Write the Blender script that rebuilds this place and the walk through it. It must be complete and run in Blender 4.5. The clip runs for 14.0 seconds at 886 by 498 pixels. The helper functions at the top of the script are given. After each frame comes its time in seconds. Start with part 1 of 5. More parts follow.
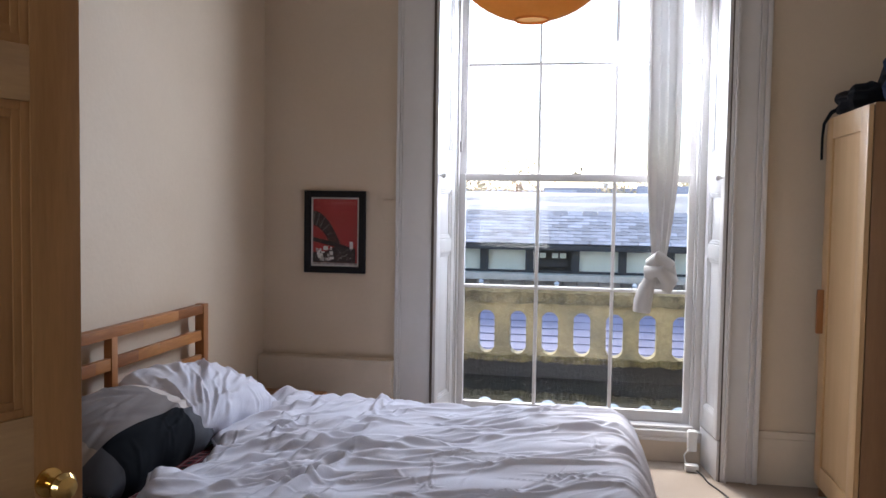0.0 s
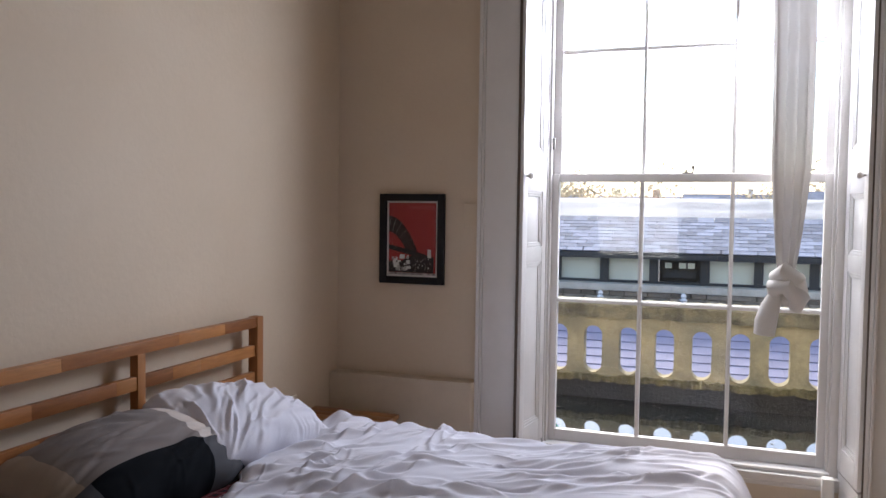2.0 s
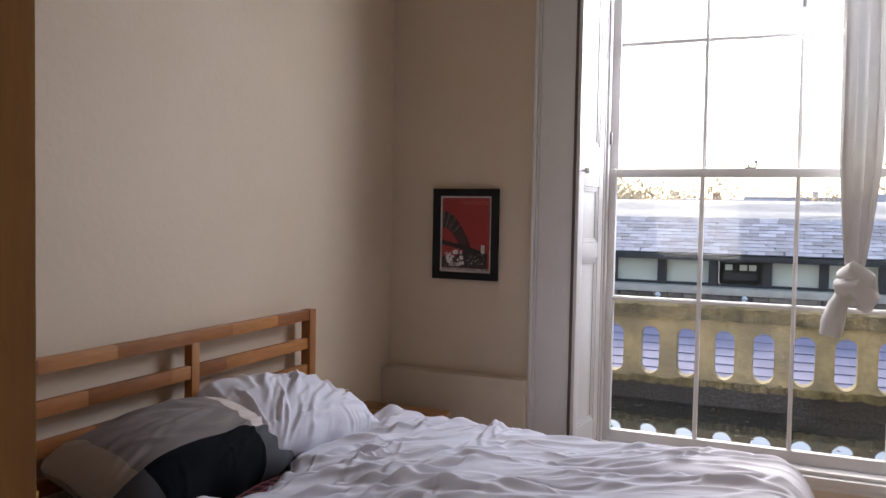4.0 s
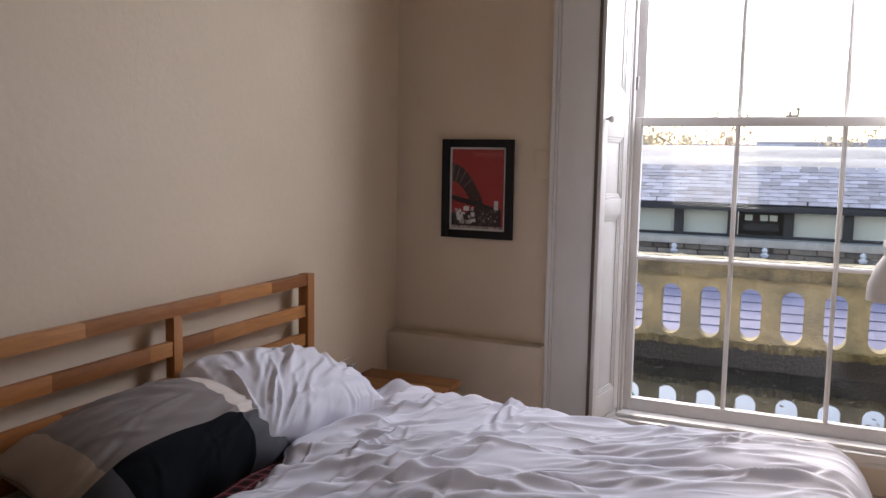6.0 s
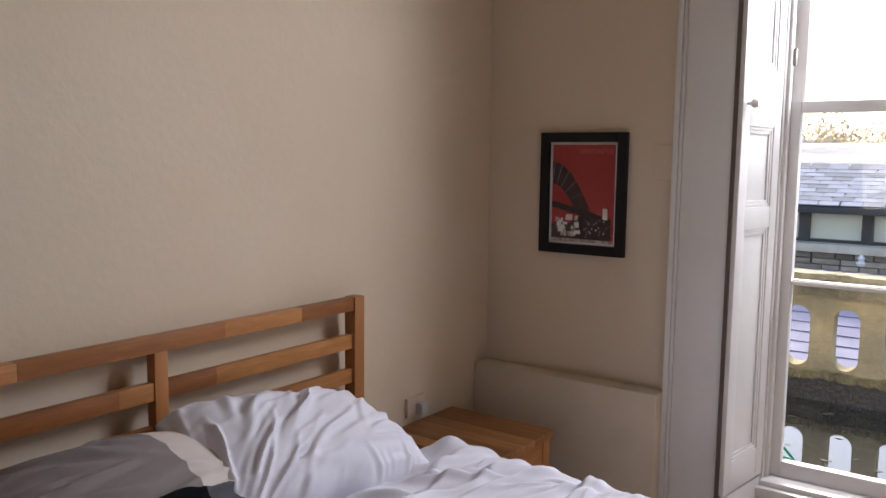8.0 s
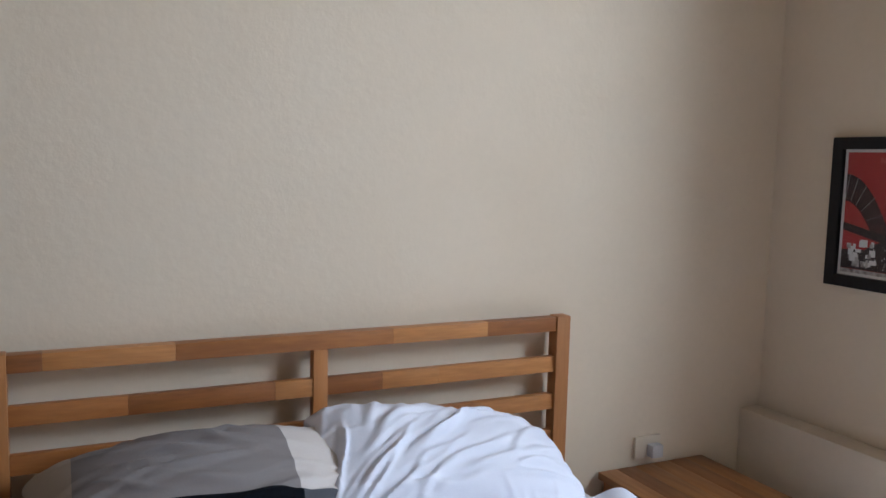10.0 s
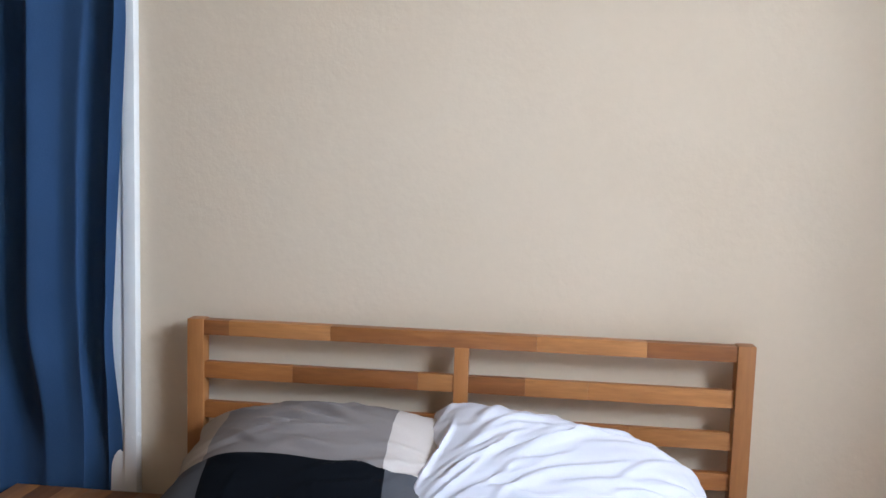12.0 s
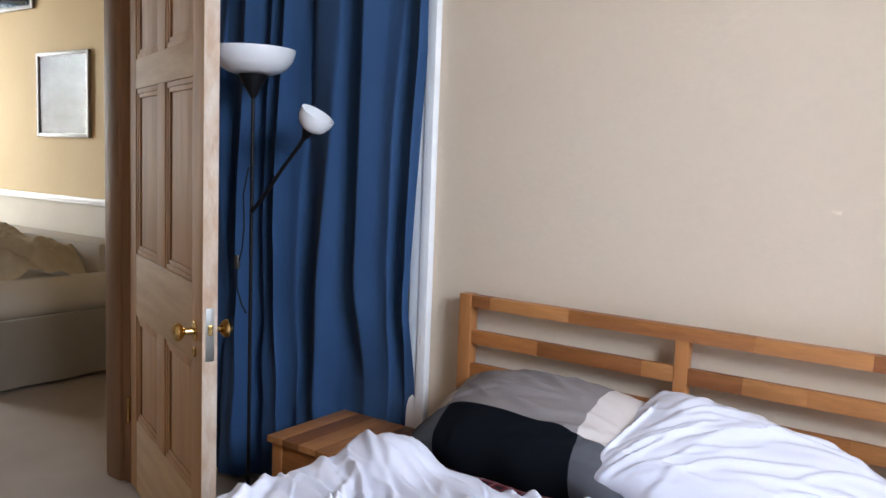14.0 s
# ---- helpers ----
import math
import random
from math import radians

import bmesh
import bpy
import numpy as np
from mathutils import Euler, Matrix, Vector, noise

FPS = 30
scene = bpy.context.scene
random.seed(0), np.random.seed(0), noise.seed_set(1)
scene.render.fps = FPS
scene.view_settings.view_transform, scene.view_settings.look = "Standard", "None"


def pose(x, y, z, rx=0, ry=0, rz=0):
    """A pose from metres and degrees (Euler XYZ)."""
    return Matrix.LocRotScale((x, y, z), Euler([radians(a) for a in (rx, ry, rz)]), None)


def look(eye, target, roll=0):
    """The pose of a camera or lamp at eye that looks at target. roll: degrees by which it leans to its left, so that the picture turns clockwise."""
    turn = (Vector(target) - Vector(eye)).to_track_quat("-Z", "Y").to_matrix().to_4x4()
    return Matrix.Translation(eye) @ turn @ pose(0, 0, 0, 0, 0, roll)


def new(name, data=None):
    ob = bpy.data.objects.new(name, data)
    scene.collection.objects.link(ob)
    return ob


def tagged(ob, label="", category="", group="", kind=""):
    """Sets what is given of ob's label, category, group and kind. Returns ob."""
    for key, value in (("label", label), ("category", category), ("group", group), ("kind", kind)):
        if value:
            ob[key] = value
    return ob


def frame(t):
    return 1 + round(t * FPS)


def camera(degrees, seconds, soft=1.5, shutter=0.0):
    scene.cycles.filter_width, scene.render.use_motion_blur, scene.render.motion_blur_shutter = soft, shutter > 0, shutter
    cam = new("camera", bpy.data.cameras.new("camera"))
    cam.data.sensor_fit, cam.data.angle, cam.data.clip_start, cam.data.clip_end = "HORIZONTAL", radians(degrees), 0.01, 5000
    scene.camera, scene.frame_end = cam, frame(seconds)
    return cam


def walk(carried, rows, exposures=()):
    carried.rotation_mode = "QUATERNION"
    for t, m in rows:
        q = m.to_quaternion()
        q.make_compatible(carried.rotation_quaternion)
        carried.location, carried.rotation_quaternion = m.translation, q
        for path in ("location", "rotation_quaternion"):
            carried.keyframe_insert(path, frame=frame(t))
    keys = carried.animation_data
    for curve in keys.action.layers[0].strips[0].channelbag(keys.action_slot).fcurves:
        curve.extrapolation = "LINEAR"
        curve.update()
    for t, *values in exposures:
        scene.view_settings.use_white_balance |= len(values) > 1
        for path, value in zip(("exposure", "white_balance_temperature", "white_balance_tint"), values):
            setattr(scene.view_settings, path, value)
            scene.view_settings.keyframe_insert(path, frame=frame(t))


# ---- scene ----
cam = camera(56.9, 14.0)
LAMP, LAMP2 = 36.0, 12.5
EXPOSURES = [(0, 1.31, 6300, 11), (2.0, 1.14, 6600, 13), (3.7, 1.07, 6800, 14), (6.0, 1.10, 6950, 15), (7.0, 1.10, 7000, 15), (8.2, 1.26, 7050, 13), (10.3, 1.76, 5950, 3), (11, 2.02, 6050, 4), (12.7, 2.07, 6150, 6), (14, 2.08, 6250, 9)]
PATH = [
    (0, (0.473, 0.018, 1.377), (0.124, 1.984, 1.273), 0.9),
    (0.5, (0.503, 0.236, 1.347), (0.045, 2.18, 1.255), 0.8),
    (1, (0.492, 0.421, 1.362), (-0.031, 2.348, 1.265), 0.9),
    (1.5, (0.557, 0.488, 1.369), (-0.032, 2.396, 1.274), 0.7),
    (2, (0.619, 0.526, 1.364), (-0.049, 2.408, 1.274), 0.8),
    (2.5, (0.64, 0.546, 1.348), (-0.096, 2.404, 1.265), 0.9),
    (3, (0.612, 0.544, 1.33), (-0.157, 2.389, 1.256), 0.9),
    (3.5, (0.61, 0.555, 1.318), (-0.18, 2.391, 1.25), 0.9),
    (3.7, (0.613, 0.552, 1.322), (-0.178, 2.388, 1.25), 1.0),
    (5.8, (0.51, 0.819, 1.356), (-0.296, 2.637, 1.139), 1.0),
    (6, (0.479, 0.849, 1.364), (-0.326, 2.667, 1.144), 1.0),
    (6.5, (0.451, 0.998, 1.372), (-0.362, 2.81, 1.137), 0.8),
    (7, (0.479, 1.188, 1.368), (-0.416, 2.962, 1.145), 0.6),
    (7.5, (0.444, 1.387, 1.353), (-0.588, 3.085, 1.129), 0.9),
    (8, (0.463, 1.567, 1.356), (-0.7, 3.178, 1.133), 0.7),
    (8.2, (0.518, 1.642, 1.357), (-0.717, 3.199, 1.131), 0.7),
    (10.3, (0.726, 2.261, 1.354), (-1.146, 2.938, 1.157), 1.4),
    (10.5, (0.739, 2.332, 1.33), (-1.174, 2.888, 1.147), 1.4),
    (11, (0.75, 2.515, 1.327), (-1.221, 2.801, 1.141), 1.5),
    (11.5, (0.801, 2.713, 1.335), (-1.19, 2.743, 1.147), 1.7),
    (12, (0.853, 2.915, 1.339), (-1.126, 2.703, 1.144), 1.7),
    (12.5, (0.84, 3.071, 1.326), (-1.096, 2.613, 1.121), 1.9),
    (13, (0.828, 3.215, 1.34), (-1.031, 2.506, 1.13), 1.9),
    (13.5, (0.863, 3.381, 1.338), (-0.888, 2.439, 1.122), 2.0),
    (14, (0.963, 3.483, 1.347), (-0.66, 2.334, 1.132), 2.2),
]
walk(cam, [(t, look(eye, target, roll)) for t, eye, target, roll in PATH], EXPOSURES)

# ---- light: an overcast bright day outside the tall sash window ----
world = bpy.data.worlds.new("sky")
scene.world = world
world.use_nodes = True
wn = world.node_tree
sky = wn.nodes.new("ShaderNodeTexSky")
sky.sky_type, sky.sun_disc = "NISHITA", False
sky.sun_elevation, sky.sun_rotation = radians(46), radians(-25)
sky.air_density, sky.dust_density, sky.ozone_density = 1.0, 1.5, 2.0
wn.links.new(sky.outputs[0], wn.nodes["Background"].inputs[0])
wn.nodes["Background"].inputs[1].default_value = 0.20

sun = new("sun", bpy.data.lights.new("sun", "SUN"))
sun.data.energy, sun.data.angle, sun.data.color = 2.0, radians(12), (1.0, 0.95, 0.88)
sun.matrix_world = look((-6, 20, 18), (0.4, 4.8, 0.5))


def window_light(name, eye, target, w, h, watts, colour):
    ob = new(name, bpy.data.lights.new(name, "AREA"))
    ob.data.shape, ob.data.size, ob.data.size_y = "RECTANGLE", w, h
    ob.data.energy, ob.data.color = watts, colour
    ob.matrix_world = look(eye, target)
    return ob


window_light("window_light", (0.39, 4.875, 2.16), (-0.35, 2.0, 0.35), 1.32, 0.80, LAMP, (0.80, 0.87, 1.0))
window_light("living_room_window_light", (-0.85, -4.22, 1.65), (-2.0, -1.5, 1.2), 1.4, 1.9, LAMP2, (1.0, 0.96, 0.90)).data.spread = radians(120)


# ---- materials ----
def mat(name, colour, rough=0.6, metal=0.0, tint=None, scale=6.0, amount=0.5, grain=60.0, bump=0.1, stretch=(1, 1, 1),
        island=0.0, rand=0.0, spec=0.5, sheen=0.0, roughvar=0.08, fine=0.12):
    """A surface with a broad and a fine variation of colour, and a relief."""
    m = bpy.data.materials.new(name)
    m.use_nodes = True
    t = m.node_tree
    b = t.nodes["Principled BSDF"]
    co = t.nodes.new("ShaderNodeTexCoord")
    mp = t.nodes.new("ShaderNodeMapping")
    mp.inputs["Scale"].default_value = stretch
    t.links.new(co.outputs["Object"], mp.inputs[0])
    n1, n2 = t.nodes.new("ShaderNodeTexNoise"), t.nodes.new("ShaderNodeTexNoise")
    for n, s, d in ((n1, scale, 4), (n2, grain, 5)):
        n.inputs["Scale"].default_value, n.inputs["Detail"].default_value = s, d
        t.links.new(mp.outputs[0], n.inputs["Vector"])
    ramp = t.nodes.new("ShaderNodeMapRange")
    ramp.inputs[1].default_value, ramp.inputs[2].default_value = 0.3, 0.7
    t.links.new(n1.outputs[0], ramp.inputs[0])
    mix = t.nodes.new("ShaderNodeMix")
    mix.data_type = "RGBA"
    tint = tint or tuple(c * 0.8 for c in colour)
    mix.inputs[6].default_value, mix.inputs[7].default_value = (*colour, 1), (*tint, 1)
    sc = t.nodes.new("ShaderNodeMath")
    sc.operation, sc.inputs[1].default_value = "MULTIPLY", amount
    t.links.new(ramp.outputs[0], sc.inputs[0])
    t.links.new(sc.outputs[0], mix.inputs[0])
    hsv = t.nodes.new("ShaderNodeHueSaturation")
    val = t.nodes.new("ShaderNodeMapRange")
    val.inputs[3].default_value, val.inputs[4].default_value = 1 - fine, 1 + fine
    t.links.new(n2.outputs[0], val.inputs[0])
    last = val.outputs[0]
    for source, k in (("ShaderNodeNewGeometry", island), ("ShaderNodeObjectInfo", rand)):
        if k:
            g = t.nodes.new(source)
            r = t.nodes.new("ShaderNodeMapRange")
            r.inputs[3].default_value, r.inputs[4].default_value = 1 - k, 1 + k
            t.links.new(g.outputs["Random Per Island" if source.endswith("Geometry") else "Random"], r.inputs[0])
            mu = t.nodes.new("ShaderNodeMath")
            mu.operation = "MULTIPLY"
            t.links.new(last, mu.inputs[0])
            t.links.new(r.outputs[0], mu.inputs[1])
            last = mu.outputs[0]
    t.links.new(last, hsv.inputs["Value"])
    t.links.new(mix.outputs[2], hsv.inputs["Color"])
    t.links.new(hsv.outputs[0], b.inputs["Base Color"])
    rr = t.nodes.new("ShaderNodeMapRange")
    rr.inputs[3].default_value, rr.inputs[4].default_value = max(0.02, rough - roughvar), min(1, rough + roughvar)
    t.links.new(n1.outputs[0], rr.inputs[0])
    t.links.new(rr.outputs[0], b.inputs["Roughness"])
    b.inputs["Metallic"].default_value = metal
    b.inputs["Specular IOR Level"].default_value = spec
    b.inputs["Sheen Weight"].default_value = sheen * 0.4
    if bump:
        bp = t.nodes.new("ShaderNodeBump")
        bp.inputs["Strength"].default_value, bp.inputs["Distance"].default_value = bump, 0.01
        t.links.new(n2.outputs[0], bp.inputs["Height"])
        t.links.new(bp.outputs[0], b.inputs["Normal"])
    return m


def glass(name, rough=0.0, ior=1.3):
    """Thin window glass: clear, with the gloss of a pane."""
    m = bpy.data.materials.new(name)
    m.use_nodes = True
    t = m.node_tree
    out = t.nodes["Material Output"]
    tr, gl, fr, mx = (t.nodes.new("ShaderNode" + k) for k in ("BsdfTransparent", "BsdfGlossy", "Fresnel", "MixShader"))
    gl.inputs["Roughness"].default_value = rough
    fr.inputs["IOR"].default_value = ior
    t.links.new(fr.outputs[0], mx.inputs[0])
    t.links.new(tr.outputs[0], mx.inputs[1])
    t.links.new(gl.outputs[0], mx.inputs[2])
    t.links.new(mx.outputs[0], out.inputs["Surface"])
    return m


WALL = mat("cream_wall_paint", (0.642, 0.537, 0.415), 0.75, tint=(0.605, 0.493, 0.37), scale=2.5, amount=0.6, grain=50, bump=0.10, fine=0.03)
# unseen ceiling, kept darker than white to cut the light it bounces
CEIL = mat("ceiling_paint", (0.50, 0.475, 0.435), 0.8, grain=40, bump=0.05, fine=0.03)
WHITE = mat("white_gloss_paint", (0.66, 0.64, 0.63), 0.35, tint=(0.59, 0.57, 0.55), scale=5, amount=0.5, grain=35, bump=0.05, fine=0.03)
LEDGE = mat("off_white_paint", (0.62, 0.525, 0.415), 0.6, grain=30, bump=0.06, fine=0.03)
CARPET = mat("beige_carpet", (0.36, 0.29, 0.23), 0.95, tint=(0.29, 0.23, 0.18), scale=3, amount=0.7, grain=320, bump=0.5, fine=0.25, sheen=0.2)
PINE_MID = mat("oiled_pine", (0.36, 0.138, 0.038), 0.42, tint=(0.25, 0.088, 0.023), scale=9, amount=0.8, grain=24, bump=0.05, stretch=(6, 0.7, 6), rand=0.10, fine=0.24)
PINE_PALE = mat("pale_oiled_pine", (0.45, 0.195, 0.062), 0.42, tint=(0.34, 0.135, 0.040), scale=9, amount=0.8, grain=24, bump=0.05, stretch=(6, 0.7, 6), rand=0.08, fine=0.24)
PINE_DARK = mat("dark_oiled_pine", (0.275, 0.100, 0.028), 0.42, tint=(0.19, 0.064, 0.018), scale=9, amount=0.8, grain=24, bump=0.05, stretch=(6, 0.7, 6), rand=0.08, fine=0.24)
PINE = PINE_MID
PINE_X = mat("oiled_pine_top", (0.345, 0.153, 0.052), 0.42, tint=(0.23, 0.092, 0.03), scale=7, amount=0.8, grain=24, bump=0.05, stretch=(0.7, 6, 6), rand=0.36, fine=0.16)
PINE_XD = mat("dark_oiled_pine_top", (0.20, 0.078, 0.025), 0.42, tint=(0.15, 0.055, 0.018), scale=7, amount=0.8, grain=24, bump=0.05, stretch=(0.7, 6, 6), rand=0.2, fine=0.16)
PINE_Z = mat("oiled_pine_upright", (0.33, 0.132, 0.040), 0.42, tint=(0.37, 0.155, 0.050), scale=7, amount=0.8, grain=24, bump=0.05, stretch=(6, 6, 0.7), rand=0.15, fine=0.16)
DOORWOOD = mat("stripped_pine", (0.43, 0.232, 0.100), 0.65, spec=0.2, tint=(0.34, 0.18, 0.082), scale=4, amount=0.9, grain=30, bump=0.06, stretch=(5, 5, 0.5), fine=0.15)
# rails paler than the stiles: sheen of the crosswise grain put into the colour
DOORRAIL = mat("sheen_pine_rail", (0.49, 0.315, 0.160), 0.65, spec=0.2, tint=(0.38, 0.24, 0.13), scale=4, amount=0.9, grain=30, bump=0.06, stretch=(0.6, 0.6, 5), fine=0.12)
WORNEDGE = mat("worn_painted_edge", (0.55, 0.46, 0.37), 0.6, tint=(0.40, 0.25, 0.15), scale=9, amount=0.9, grain=50, bump=0.1, stretch=(3, 3, 1), fine=0.15)
DARKWOOD = mat("stained_casing_and_shaded_side", (0.27, 0.14, 0.065), 0.45, tint=(0.2, 0.1, 0.045), scale=4, amount=0.8, grain=30, bump=0.05, stretch=(5, 5, 0.5), fine=0.12)
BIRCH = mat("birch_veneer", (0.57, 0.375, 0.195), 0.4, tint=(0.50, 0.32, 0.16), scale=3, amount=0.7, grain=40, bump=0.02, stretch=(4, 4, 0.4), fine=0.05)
BRASS = mat("polished_brass", (0.75, 0.52, 0.2), 0.18, 1.0, scale=20, amount=0.5, grain=90, bump=0.02)
STEEL = mat("worn_steel", (0.30, 0.29, 0.27), 0.45, 1.0, scale=20, amount=0.6, grain=90, bump=0.05)
BLACKM = mat("black_lacquer", (0.008, 0.008, 0.009), 0.45, spec=0.2, scale=12, grain=60, bump=0.02)
OPAL = mat("opal_plastic_shade", (0.82, 0.82, 0.84), 0.35, scale=3, amount=0.3, grain=30, bump=0.0, fine=0.02)
LINEN = mat("white_cotton", (0.63, 0.625, 0.69), 0.85, tint=(0.60, 0.595, 0.66), scale=4, amount=0.5, grain=260, bump=0.08, fine=0.03, spec=0.15)
SHEET = mat("pale_grey_sheet", (0.50, 0.48, 0.49), 0.9, scale=6, amount=0.4, grain=220, bump=0.1, fine=0.05)
TARTAN = mat("red_and_black_tartan", (0.10, 0.010, 0.022), 0.9, grain=160, bump=0.1)
MAROON = mat("maroon_check_cotton", (0.10, 0.010, 0.022), 0.9, tint=(0.05, 0.01, 0.02), scale=40, amount=1.0, grain=160, bump=0.1)
BLUE = mat("blue_curtain_cloth", (0.033, 0.075, 0.165), 0.85, tint=(0.026, 0.060, 0.135), scale=4, amount=0.6, grain=300, bump=0.12, fine=0.1, sheen=0.15, spec=0.12)
BLACKF = mat("black_picture_frame", (0.009, 0.008, 0.010), 0.45, spec=0.25, scale=14, grain=70, bump=0.03)
PAPER = mat("white_card", (0.75, 0.73, 0.71), 0.7, grain=90, bump=0.02, fine=0.02)
RED = mat("red_print", (0.42, 0.035, 0.035), 0.55, tint=(0.36, 0.03, 0.03), scale=9, grain=120, bump=0.0, fine=0.05)
INK = mat("dark_print", (0.035, 0.02, 0.022), 0.55, grain=80, bump=0.0, fine=0.3)
GREYINK = mat("grey_print", (0.66, 0.61, 0.57), 0.55, tint=(0.1, 0.08, 0.08), scale=60, amount=0.9, grain=120, bump=0.0, fine=0.2)
BRIDGEINK = mat("brown_print", (0.085, 0.030, 0.030), 0.55, tint=(0.045, 0.02, 0.022), scale=40, amount=0.9, grain=160, bump=0.0, fine=0.3)
PINKINK = mat("pale_red_print", (0.6, 0.16, 0.13), 0.55, grain=80, bump=0.0, fine=0.05)
PLASTIC = mat("white_plastic", (0.72, 0.71, 0.69), 0.35, scale=10, amount=0.3, grain=50, bump=0.0, fine=0.02)
LANTERN = mat("orange_paper", (0.93, 0.56, 0.22), 0.8, tint=(0.90, 0.48, 0.16), scale=14, grain=90, bump=0.05, fine=0.06)
BAG = mat("black_nylon", (0.007, 0.008, 0.011), 0.8, spec=0.15, scale=12, grain=150, bump=0.15, fine=0.2)
BAGBLUE = mat("blue_nylon", (0.012, 0.022, 0.06), 0.7, spec=0.2, scale=12, grain=150, bump=0.15, fine=0.2)
SOFA = mat("beige_sofa_cover", (0.47, 0.42, 0.35), 0.95, tint=(0.42, 0.37, 0.30), scale=5, amount=0.6, grain=220, bump=0.2, fine=0.08)
CUSHION = mat("tan_cushion", (0.66, 0.56, 0.41), 0.95, tint=(0.55, 0.46, 0.33), scale=14, amount=0.7, grain=200, bump=0.2, fine=0.1)
LIVWALL = mat("yellow_cream_wall", (0.66, 0.50, 0.28), 0.8, tint=(0.62, 0.46, 0.25), scale=3, amount=0.5, grain=45, bump=0.06, fine=0.03)
LIVDADO = mat("pale_wall_below_rail", (0.62, 0.56, 0.46), 0.8, scale=3, amount=0.4, grain=45, bump=0.05, fine=0.03)
STUCCO = mat("lichened_render", (0.44, 0.365, 0.20), 0.9, tint=(0.19, 0.18, 0.12), scale=4.5, amount=0.9, grain=32, bump=0.6, fine=0.3)
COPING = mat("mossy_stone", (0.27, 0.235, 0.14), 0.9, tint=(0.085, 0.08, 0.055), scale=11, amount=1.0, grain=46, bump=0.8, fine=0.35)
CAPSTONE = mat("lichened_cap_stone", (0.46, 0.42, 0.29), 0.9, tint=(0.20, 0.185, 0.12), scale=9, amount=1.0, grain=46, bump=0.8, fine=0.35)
PALESTONE = mat("pale_ledge_stone", (0.60, 0.55, 0.46), 0.85, tint=(0.42, 0.39, 0.31), scale=6, amount=0.8, grain=40, bump=0.4, fine=0.2)
DEADLEAF = mat("dead_leaf", (0.085, 0.07, 0.04), 0.7, tint=(0.04, 0.035, 0.02), scale=30, grain=60, bump=0.1, island=0.5)
BOXGAP = mat("shutter_gap_shade", (0.10, 0.075, 0.06), 0.7, grain=40, bump=0.05)
STREAKED = mat("reflection_streak_print", (0.68, 0.65, 0.54), 0.6, tint=(0.42, 0.46, 0.44), scale=5, amount=0.9, grain=30, bump=0.0, stretch=(2.5, 1, 0.7), fine=0.15)
GREYFRAME = mat("grey_wood_frame", (0.24, 0.21, 0.17), 0.4, grain=40, bump=0.05, stretch=(3, 3, 1))
MOSS = mat("yellow_moss", (0.21, 0.175, 0.075), 1.0, tint=(0.06, 0.055, 0.03), scale=12, amount=0.9, grain=60, bump=0.8, fine=0.3)
BLACKSTONE = mat("wet_black_stone", (0.016, 0.016, 0.016), 0.55, tint=(0.034, 0.033, 0.028), scale=6, amount=0.7, grain=50, bump=0.5, fine=0.35)
SLATE = mat("blue_slate", (0.235, 0.26, 0.315), 0.75, spec=0.25, tint=(0.115, 0.135, 0.17), scale=5, amount=0.8, grain=45, bump=0.25, rand=0.42, island=0.2, fine=0.25)
SLATE_LOW = mat("purple_slate", (0.30, 0.29, 0.37), 0.7, spec=0.25, tint=(0.24, 0.235, 0.31), scale=3, amount=0.7, grain=45, bump=0.2, island=0.07, fine=0.12)
RUBBLE = mat("grey_stone", (0.43, 0.39, 0.335), 0.85, tint=(0.22, 0.20, 0.17), scale=9, amount=0.8, grain=50, bump=0.5, rand=0.4, fine=0.25)
DARKTIMBER = mat("black_painted_timber", (0.035, 0.04, 0.045), 0.5, grain=40, bump=0.1)
FROST = mat("frosted_pane", (0.74, 0.78, 0.69), 0.4, tint=(0.66, 0.70, 0.62), scale=4, amount=0.4, grain=30, bump=0.0, fine=0.04)
WHITEROOF = mat("pale_roof_sheet", (0.84, 0.83, 0.80), 0.6, grain=20, bump=0.05)
BRICK = mat("far_red_brick", (0.40, 0.20, 0.12), 0.9, tint=(0.32, 0.17, 0.11), scale=2, grain=12, bump=0.1)
LEAF = mat("autumn_foliage", (0.56, 0.45, 0.30), 0.9, tint=(0.44, 0.39, 0.27), scale=0.6, amount=0.9, grain=6, bump=0.0, island=0.35, fine=0.2)
BARK = mat("bark", (0.10, 0.075, 0.05), 0.95, grain=20, bump=0.5)
GROUND = mat("far_ground", (0.14, 0.14, 0.11), 0.95, scale=0.1, grain=2, bump=0.1)
PANE = glass("window_glass")
PICGLASS = glass("picture_glass", 0.03, 1.18)
SHINYGLASS = glass("shiny_picture_glass", 0.05, 1.18)
SHEER = mat("sheer_white_voile", (0.60, 0.575, 0.55), 0.9, scale=8, amount=0.3, grain=300, bump=0.05, fine=0.04)
VOILE = mat("sheer_voile_single", (0.60, 0.575, 0.55), 0.9, scale=8, amount=0.3, grain=300, bump=0.05, fine=0.04)
WATER = mat("standing_water_on_lead", (0.016, 0.018, 0.017), 0.03, tint=(0.035, 0.035, 0.03), scale=3, amount=0.8, grain=6, bump=0.012, roughvar=0.025, fine=0.2)


